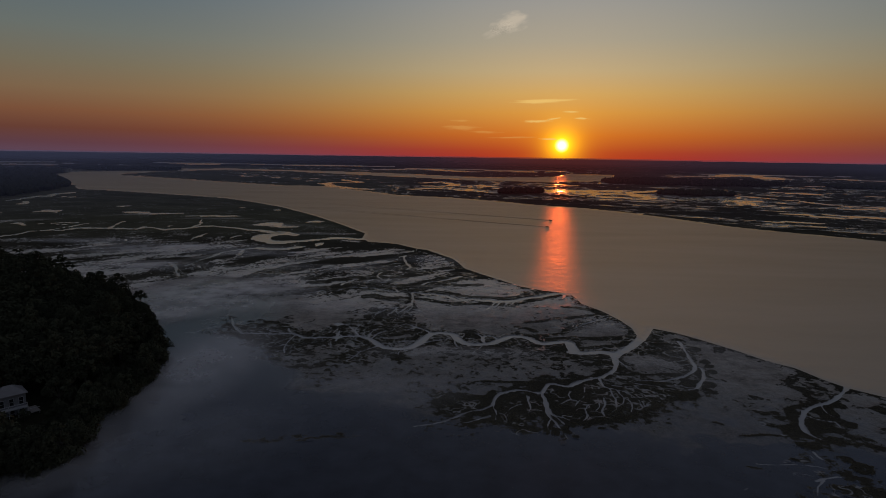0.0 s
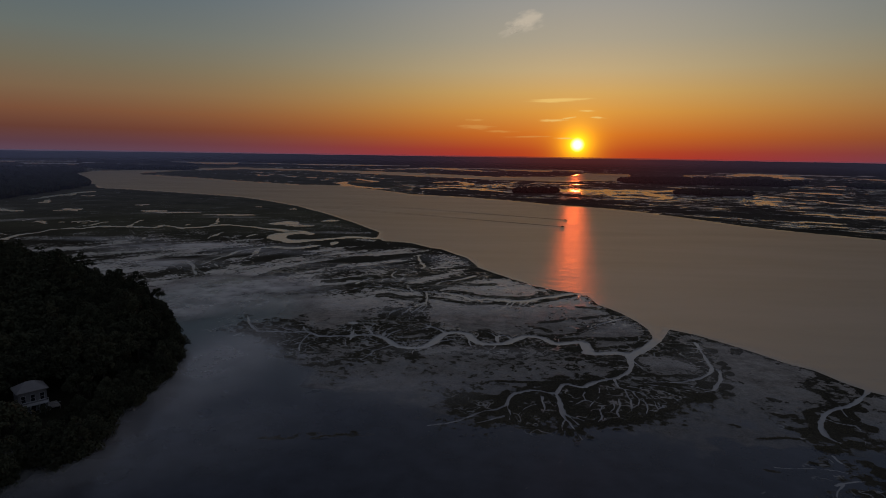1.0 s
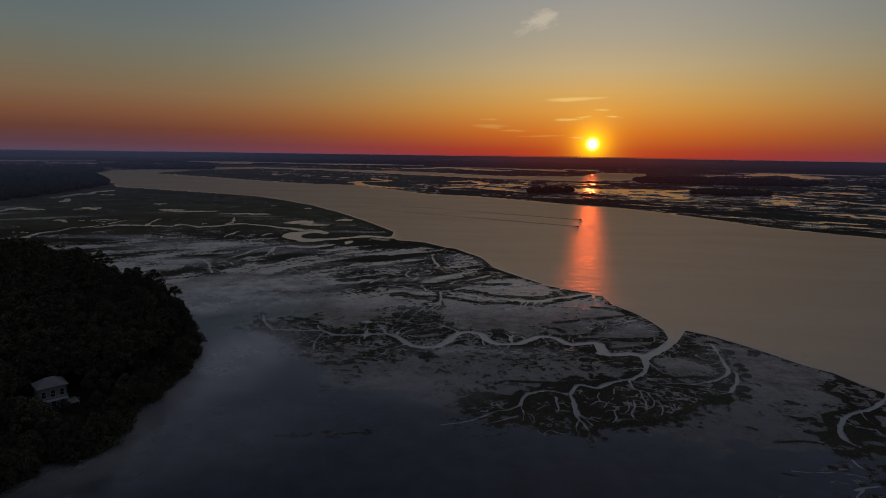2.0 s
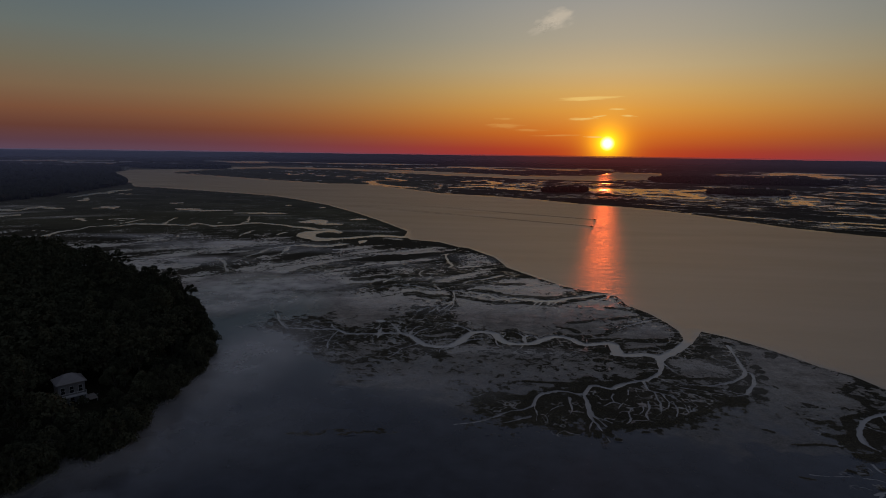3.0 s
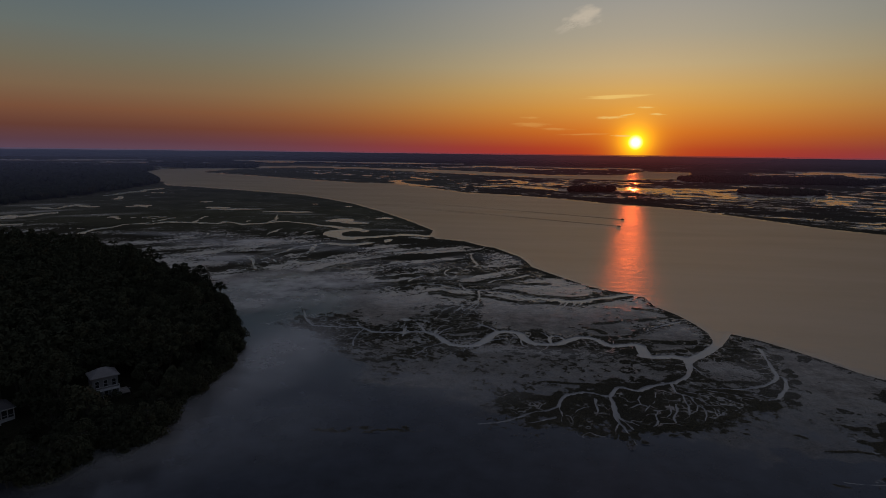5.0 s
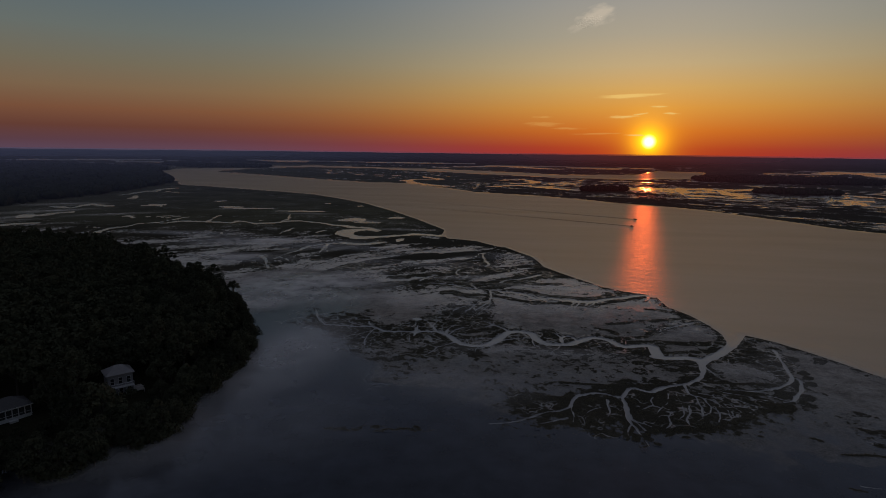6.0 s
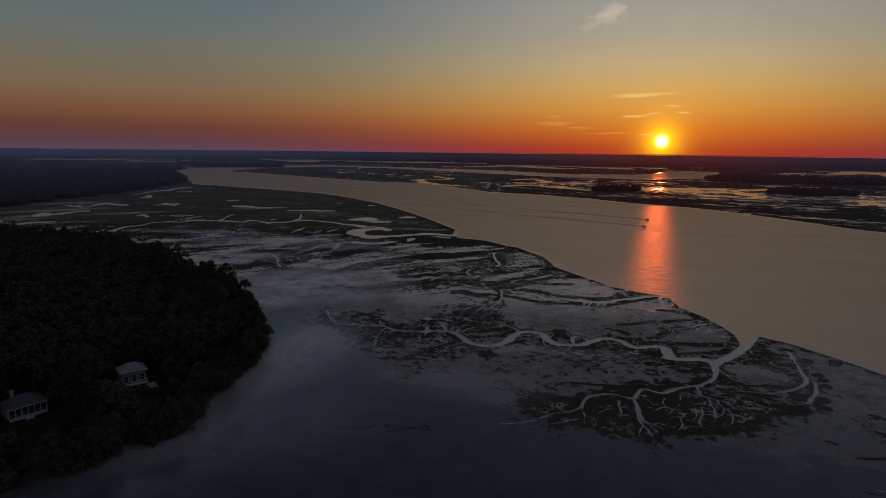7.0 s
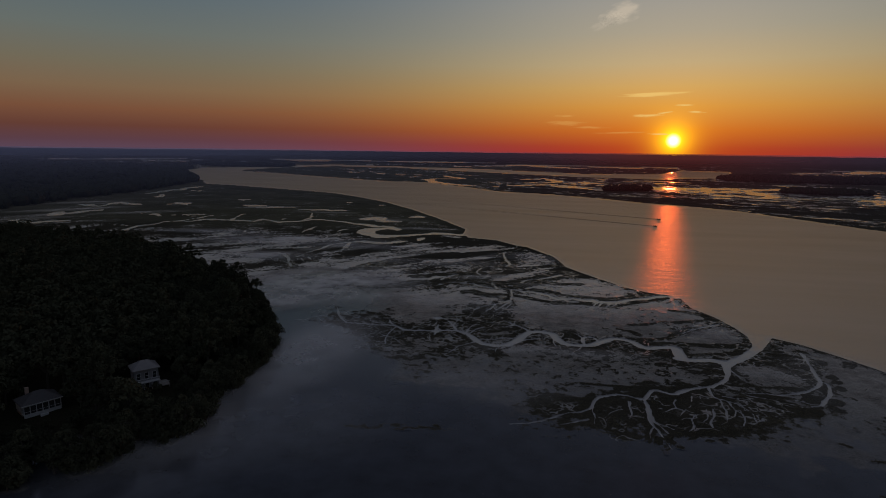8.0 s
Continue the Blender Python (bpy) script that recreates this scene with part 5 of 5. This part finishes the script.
def window(parent, x, y, z0, w, h, wall):
    """A sash window on a wall that faces -y: frame, panes and sill."""
    bm = bmesh.new()
    t = 0.09
    box(bm, x - w / 2 - t, x - w / 2, y - 0.06, y + 0.04, z0 - t, z0 + h + t)
    box(bm, x + w / 2, x + w / 2 + t, y - 0.06, y + 0.04, z0 - t, z0 + h + t)
    box(bm, x - w / 2, x + w / 2, y - 0.06, y + 0.04, z0 + h, z0 + h + t)
    box(bm, x - w / 2, x + w / 2, y - 0.06, y + 0.04, z0 + h / 2 - 0.03, z0 + h / 2 + 0.03)
    frame_ob = mesh_object("window", bm, wall, parent)
    block("pane", M_GLASS, frame_ob, x - w / 2, x + w / 2, y - 0.02, y + 0.02, z0, z0 + h / 2 - 0.03, bevel=0)
    block("pane", M_GLASS, frame_ob, x - w / 2, x + w / 2, y - 0.03, y + 0.01, z0 + h / 2 + 0.03, z0 + h, bevel=0)
    block("sill", wall, frame_ob, x - w / 2 - 0.15, x + w / 2 + 0.15, y - 0.16, y + 0.03, z0 - t - 0.06, z0 - t)


def porch_house():
    house = tagged(new("house"), "white one-storey house with a columned screened porch among trees", "house", "houses on the headland")
    block("wall", M_WHITE, house, -4.6, 4.6, -1.6, 4.4, 1.2, 4.1)
    block("foundation", M_BRICK, house, -4.5, 4.5, -1.5, 4.3, -1.0, 1.2, label="brick foundation")
    block("porch_floor", M_WHITE, house, -4.7, 4.7, -4.2, -1.602, 0.95, 1.2)
    block("porch_skirt", M_WHITE, house, -4.6, 4.6, -4.15, -4.05, 0.0, 0.95, label="white lattice skirt under the porch")
    block("porch_beam", M_WHITE, house, -4.7, 4.7, -4.2, -3.95, 3.75, 4.1)
    for k in range(7):
        x = -4.5 + k * 1.5
        block("column", M_WHITE, house, x - 0.11, x + 0.11, -4.17, -3.98, 1.2, 3.75)
    for k in range(6):
        x = -4.39 + k * 1.5
        block("railing", M_WHITE, house, x, x + 1.28, -4.1, -4.04, 1.95, 2.05)
        block("screen", M_SCREEN, house, x, x + 1.28, -4.02, -4.0, 1.2, 3.75, label="dark insect screen", bevel=0)
    block("gable_trim", M_WHITE, house, -5.15, 5.15, -4.72, -4.61, 4.1, 4.32)
    hip_roof("roof", M_ROOF, house, -5.1, 5.1, -4.6, 4.9, 4.1, 2.9, label="grey shingled hip roof")
    block("chimney", M_BRICK, house, -2.6, -1.7, 1.6, 2.4, 5.0, 8.2, label="pale brick chimney")
    for x in (-3.0, 0.0, 3.0):
        window(house, x, -1.602, 1.9, 1.1, 1.6, M_WHITE)
    block("steps", M_WHITE, house, -1.0, 1.0, -5.6, -4.2, -0.6, 0.5)
    house.matrix_basis = pose(-126.0, 122.4, 2.6, 0, 0, 60) @ Matrix.Diagonal((0.9, 0.75, 0.78, 1))
    return house


def tall_house():
    house = tagged(new("house"), "two-storey grey house with pale metal roof half hidden by trees", "house", "houses on the headland")
    block("wall", M_CLAP, house, -3.8, 3.8, -3.2, 3.2, -1.0, 5.6)
    hip_roof("roof", M_PALE_ROOF, house, -4.4, 4.4, -3.8, 3.8, 5.6, 1.9, label="pale metal hip roof")
    block("balcony", M_WHITE, house, -3.9, 3.9, -5.0, -3.202, 2.5, 2.7)
    for x in (-3.7, -1.2, 1.2, 3.7):
        block("post", M_WHITE, house, x - 0.09, x + 0.09, -4.95, -4.77, -0.9, 2.5)
        block("post", M_WHITE, house, x - 0.07, x + 0.07, -4.93, -4.79, 2.7, 3.6)
    block("railing", M_WHITE, house, -3.8, 3.8, -4.95, -4.88, 3.6, 3.7)
    block("railing", M_WHITE, house, -3.8, 3.8, -4.95, -4.88, 3.05, 3.11)
    for x in (-2.5, 0.0, 2.5):
        window(house, x, -3.202, 3.2, 1.1, 1.6, M_WHITE)
        window(house, x, -3.202, 0.4, 1.1, 1.6, M_WHITE)
    block("deck", M_TIMBER, house, 3.802, 7.0, -4.6, 0.5, 0.7, 0.9, label="grey timber deck")
    for x, y in ((4.1, -4.4), (6.8, -4.4), (6.8, 0.3)):
        block("post", M_TIMBER, house, x - 0.08, x + 0.08, y - 0.08, y + 0.08, -1.0, 0.7)
    block("railing", M_WHITE, house, 3.9, 7.0, -4.6, -4.52, 1.75, 1.85)
    house.matrix_basis = pose(-110.6, 142.6, 1.8, 0, 0, 48) @ Matrix.Diagonal((0.82, 0.85, 1.1, 1))
    return house


porch_house()
tall_house()

# ---- two motor boats on the river ----
M_HULL = simple("boat_hull", (0.06, 0.06, 0.06), 0.4, 0.2, 2.0)
M_MOTOR = simple("motor_black", (0.03, 0.03, 0.03), 0.35, 0.2, 4.0)


def motor_boat(x, y, heading, length):
    boat = tagged(new("motor_boat"), "small open motor boat under way, dark against the glare", "boat", "boats on the river")
    bm = bmesh.new()
    rows = []
    for k in range(9):
        u = k / 8
        w = 0.95 * (1 - max(0, (u - 0.45) / 0.55) ** 2.2) + 0.02
        x0 = -length / 2 + u * length
        lift = 0.35 * max(0, u - 0.5) ** 1.5
        rows.append([bm.verts.new(c) for c in ((x0, -w, 0.62 + lift), (x0, -w * 0.8, 0.0 + lift), (x0, 0, -0.22 + lift), (x0, w * 0.8, 0.0 + lift), (x0, w, 0.62 + lift), (x0, w * 0.86, 0.60 + lift), (x0, w * 0.7, 0.15 + lift), (x0, -w * 0.7, 0.15 + lift), (x0, -w * 0.86, 0.60 + lift))])
    for a, b in zip(rows, rows[1:]):
        for k in range(9):
            bm.faces.new((a[k], b[k], b[(k + 1) % 9], a[(k + 1) % 9]))
    bm.faces.new(rows[0])
    bm.faces.new(rows[-1][::-1])
    mesh_object("hull", bm, M_HULL, boat)
    block("console", M_HULL, boat, -0.4, 0.3, -0.4, 0.4, 0.1, 1.3)
    block("seat", M_HULL, boat, -1.3, -0.8, -0.5, 0.5, 0.1, 0.7)
    block("outboard_motor", M_MOTOR, boat, -length / 2 - 0.45, -length / 2 - 0.02, -0.25, 0.25, -0.3, 1.15, bevel=0.08)
    boat.matrix_basis = pose(x, y, 0.06, 0, 0, heading) @ Matrix.Diagonal((0.68, 0.68, 0.68, 1))
    # the wake: two long low ridges opening behind the boat
    bm = bmesh.new()
    rng = random.Random(int(x))
    for side in (-1, 1):
        last = None
        for k in range(60):
            u = k / 59
            px, py = -length / 2 - u * u * 300 - u * 30, side * (0.4 + u * u * 5 + u * 1.0)
            hgt, wid = 0.2 * (1 - u) ** 0.5 * rng.uniform(0.75, 1.1) + 0.02, 0.4 + 0.7 * u
            row = [bm.verts.new(c) for c in ((px, py - wid, -0.05), (px, py - wid * 0.3, hgt * 0.7), (px, py + wid * 0.1, hgt), (px, py + wid, -0.05))]
            if last:
                for a in range(3):
                    bm.faces.new((last[a], last[a + 1], row[a + 1], row[a]))
            last = row
    wake = mesh_object("wake", bm, M_WATER, None, shade=True)
    wake.matrix_basis = pose(x, y, 0.012, 0, 0, heading)
    tagged(wake, "long thin wake trailing behind a motor boat", "wake", kind="stuff")


motor_boat(106.0, 584.5, -31.5, 5.2)
motor_boat(120.5, 647.0, -31.5, 4.8)


# ---- mist and clouds ----
def mist_material(name, tint, low=0.27, high=0.68):
    mat, n = material(name)
    at = n.add("ShaderNodeNewGeometry").outputs["Position"]
    thick = n.add("ShaderNodeAttribute", attribute_name="thick").outputs["Fac"]
    wisps = n.noise(at, 0.03, 6, 0.6)
    fine = n.noise(at, 0.16, 4, 0.6)
    f = n.math("MULTIPLY", thick, n.span(n.math("MULTIPLY_ADD", fine, 0.35, n.math("MULTIPLY", wisps, 0.65)), low, high), clamp=True)
    body = n.add("ShaderNodeBsdfDiffuse", [tint])
    clear = n.add("ShaderNodeBsdfTransparent")
    finish(n, n.add("ShaderNodeMixShader", [f, clear.outputs[0], body.outputs[0]]).outputs[0])
    return mat


M_MIST = mist_material("low_mist", (0.91, 0.87, 0.83, 1))


M_VEIL = mist_material("thin_veil", (0.9, 0.89, 0.88, 1), 0.0, 0.85)
M_STREAK = mist_material("bright_streak", (0.95, 0.88, 0.77, 1))


def mist_bank(x, y, rx, ry, turn, thick, height=1.6, mat=None):
    """A thin sheet, for mist and for brighter flats, that lies on the water and thins out to nothing at its rim."""
    nr, na = 14, 48
    verts, faces, values = [(0, 0, height)], [], [thick]
    for i in range(1, nr + 1):
        u = i / nr
        for k in range(na):
            a = 2 * math.pi * k / na
            verts.append((rx * u * math.cos(a), ry * u * math.sin(a), 0.75 + (height - 0.75) * (1 - u * u)))
            values.append(thick * (1 - u) ** 1.2 * (1 + u))
    for k in range(na):
        faces.append((0, 1 + k, 1 + (k + 1) % na))
    for i in range(nr - 1):
        for k in range(na):
            a, b = 1 + i * na + k, 1 + i * na + (k + 1) % na
            faces.append((a, a + na, b + na, b))
    me = bpy.data.meshes.new("mist")
    me.from_pydata(verts, [], faces)
    me.attributes.new("thick", "FLOAT", "POINT").data.foreach_set("value", values)
    me.materials.append(mat or M_MIST)
    ob = tagged(new("mist", me), "thin pale sheet over the marsh, mist and added brightness", "mist", kind="stuff")
    ob.matrix_basis = pose(x, y, 0, 0, 0, turn)


BANKS = [(-108, 285, 52, 52, 20, 0.75), (-78, 205, 26, 30, 10, 0.25), (-70, 180, 36, 28, 0, 0.18), (-20, 166, 34, 18, 0, 0.2), (-50, 258, 60, 16, -5, 0.22), (20, 254, 60, 16, -5, 0.15), (-70, 352, 70, 14, 0, 0.2), (-190, 415, 90, 30, 5, 0.5), (-265, 445, 70, 18, 0, 0.45), (-180, 350, 50, 22, 10, 0.5), (-120, 400, 60, 14, 0, 0.35)]
BANKS += [(96, 190, 26, 34, -30, 0.14), (72, 192, 14, 9, 0, 0.2), (5, 200, 40, 8, 0, 0.25), (-10, 385, 30, 18, -20, 0.3), (64, 235, 16, 14, 0, 0.25), (-126, 245, 26, 30, 0, 0.7), (-78, 182, 22, 40, 0, 0.5), (-62, 140, 34, 34, 0, 0.14), (-84, 112, 26, 40, -20, 0.12), (-92, 122, 22, 22, 0, 0.26), (-84, 150, 18, 22, 0, 0.2)]
for bank in BANKS:
    mist_bank(*bank, mat=M_VEIL if bank[0] < -50 and bank[1] < 210 else M_MIST)
# warm-tinted sheets added to brighten the flats and pools, drawn as mist
STREAKS = [(-92, 368, 40, 7, 50), (-126, 398, 34, 8, 60), (-66, 346, 36, 7, 42), (-38, 376, 26, 8, 45), (-152, 388, 26, 9, 50), (-58, 405, 26, 7, 40), (-30, 318, 30, 7, 20), (-95, 308, 34, 9, 35), (10, 300, 30, 8, -10), (-236, 610, 46, 12, 8), (-160, 560, 40, 12, 8)]
STREAKS += [(-215, 400, 46, 10, 8), (-190, 352, 40, 9, 15), (-105, 505, 34, 10, 0), (-512, 566, 80, 16, 48), (-495, 510, 50, 18, 60), (-508, 560, 46, 14, 55), (-522, 640, 40, 14, 60), (-486, 476, 60, 14, 45), (-420, 560, 60, 16, 38), (-560, 640, 60, 20, 45), (-330, 640, 50, 10, 28)]
for x, y, long, wide, turn in STREAKS:
    mist_bank(x, y, long, wide, turn, 0.42, 1.1, M_STREAK)


def far_haze():
    """Evening haze over the distant country, thicker with distance; its sun glow is painted in."""
    radii = [450, 500, 560, 620, 700, 900, 1100, 1400, 1800, 2300, 2800, 3400, 4000, 4300, 4500, 4700, 4850]
    na = 160
    verts, values, faces, lit = [], [], [], []
    for r in radii:
        rise = float(smooth(4150, 4950, np.array(r)))
        for k in range(na):
            a = 2 * math.pi * k / na
            verts.append((r * math.cos(a), r * math.sin(a), 24 + rise * 38))
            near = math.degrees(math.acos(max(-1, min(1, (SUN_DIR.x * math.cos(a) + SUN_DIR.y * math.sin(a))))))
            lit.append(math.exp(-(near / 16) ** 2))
            # extra thickness below the sun stands in for its red veil
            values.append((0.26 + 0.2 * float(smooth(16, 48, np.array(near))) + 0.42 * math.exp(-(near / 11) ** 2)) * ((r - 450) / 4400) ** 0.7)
    for i in range(len(radii) - 1):
        for k in range(na):
            a, b = i * na + k, i * na + (k + 1) % na
            faces.append((a, a + na, b + na, b))
    me = bpy.data.meshes.new("haze")
    me.from_pydata(verts, [], faces)
    me.attributes.new("thick", "FLOAT", "POINT").data.foreach_set("value", values)
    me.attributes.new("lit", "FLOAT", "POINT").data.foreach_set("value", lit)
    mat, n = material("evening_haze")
    # forward scatter is painted into the tint: red towards the sun, bluer away
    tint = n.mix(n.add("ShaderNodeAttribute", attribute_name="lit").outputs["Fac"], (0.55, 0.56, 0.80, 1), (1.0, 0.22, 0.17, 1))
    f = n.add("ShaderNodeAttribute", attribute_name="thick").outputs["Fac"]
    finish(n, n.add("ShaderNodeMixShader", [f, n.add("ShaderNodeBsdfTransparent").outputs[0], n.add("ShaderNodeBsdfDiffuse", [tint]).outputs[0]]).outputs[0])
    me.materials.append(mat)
    tagged(new("haze", me), "thin evening haze over the distant country, sun glow painted in", "haze", kind="stuff")


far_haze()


def cloud_material(name, tint, strength):
    mat, n = material(name)
    at = n.add("ShaderNodeTexCoord").outputs["Object"]
    sep = n.add("ShaderNodeSeparateXYZ", [at])
    flat = n.add("ShaderNodeCombineXYZ", [sep.outputs[0], sep.outputs[1], 0.0]).outputs[0]
    seed = n.math("MULTIPLY", n.add("ShaderNodeObjectInfo").outputs["Random"], 40.0)
    moved = n.vec("ADD", flat, n.add("ShaderNodeCombineXYZ", [seed, 0.0, 0.0]).outputs[0]).outputs[0]
    wob = n.noise(moved, 1.6, 3.2, 0.55)
    dist = n.math("MULTIPLY_ADD", n.math("SUBTRACT", wob, 0.5), 1.6, n.vec("LENGTH", flat).outputs["Value"])
    f = n.math("MULTIPLY", n.span(dist, 0.95, 0.15), strength)
    # sunlight on the clouds is put in as emission; no lamp lights them
    glow = n.add("ShaderNodeEmission", [tint, 1.0])
    finish(n, n.add("ShaderNodeMixShader", [f, n.add("ShaderNodeBsdfTransparent").outputs[0], glow.outputs[0]]).outputs[0])
    return mat


M_CLOUD_GOLD = cloud_material("gold_glow_cloud", (0.86, 0.56, 0.17, 1), 0.5)
M_CLOUD_PALE = cloud_material("pale_cloud", lin(200, 186, 166), 0.42)
M_CLOUD_THIN = cloud_material("thin_cloud", lin(186, 174, 156), 0.25)
M_CLOUD_FAINT = cloud_material("faint_cloud", (0.72, 0.38, 0.10, 1), 0.2)


def cloud(az, el, wide, tall, tilt, mat, label):
    """A small far cloud, lens-shaped; sizes in degrees seen from the marsh."""
    far = 4700.0
    bm = bmesh.new()
    bmesh.ops.create_uvsphere(bm, u_segments=24, v_segments=12, radius=1.0)
    half_w, half_h = far * math.tan(radians(wide / 2)), far * math.tan(radians(tall / 2))
    ob = mesh_object("cloud", bm, mat, shade=True)
    a, e = radians(az), radians(el)
    place = Vector((math.sin(a) * math.cos(e), math.cos(a) * math.cos(e), math.sin(e))) * far + Vector((0, 0, EYE))
    ob.matrix_basis = look(place, place * 2 - Vector((0, 0, EYE)), tilt) @ Matrix.Diagonal((half_w, half_h, half_h * 0.4, 1))
    tagged(ob, label, "cloud", "clouds round the setting sun")


GOLD, FAINT = "thin streak of cloud with gold sunlight put in as glow", "faint orange streak of cloud near the horizon"
cloud(6.2, 12.0, 4.2, 2.0, 14, M_CLOUD_PALE, "small wispy pale cloud high in the evening sky")
cloud(4.9, 11.3, 3.4, 1.0, 22, M_CLOUD_THIN, "thin tail of a wispy pale cloud")
for az, el, wide, tall, tilt in [(9.24, 5.11, 7.6, 0.5, 2), (11.96, 4.14, 2.0, 0.22, 0), (8.9, 3.27, 3.2, 0.34, 1), (10.4, 3.5, 1.5, 0.22, 8), (12.97, 3.54, 1.9, 0.22, -2), (10.1, 1.62, 2.4, 0.24, 0)]:
    cloud(az, el, wide, tall, tilt, M_CLOUD_GOLD, GOLD)
for az, el, wide, tall, tilt in [(1.65, 2.6, 4.4, 0.6, 0), (6.7, 1.74, 6.0, 0.25, 1), (1.6, 3.25, 2.2, 0.3, 0), (4.0, 2.2, 4.0, 0.3, 0)]:
    cloud(az, el, wide, tall, tilt, M_CLOUD_FAINT, FAINT)
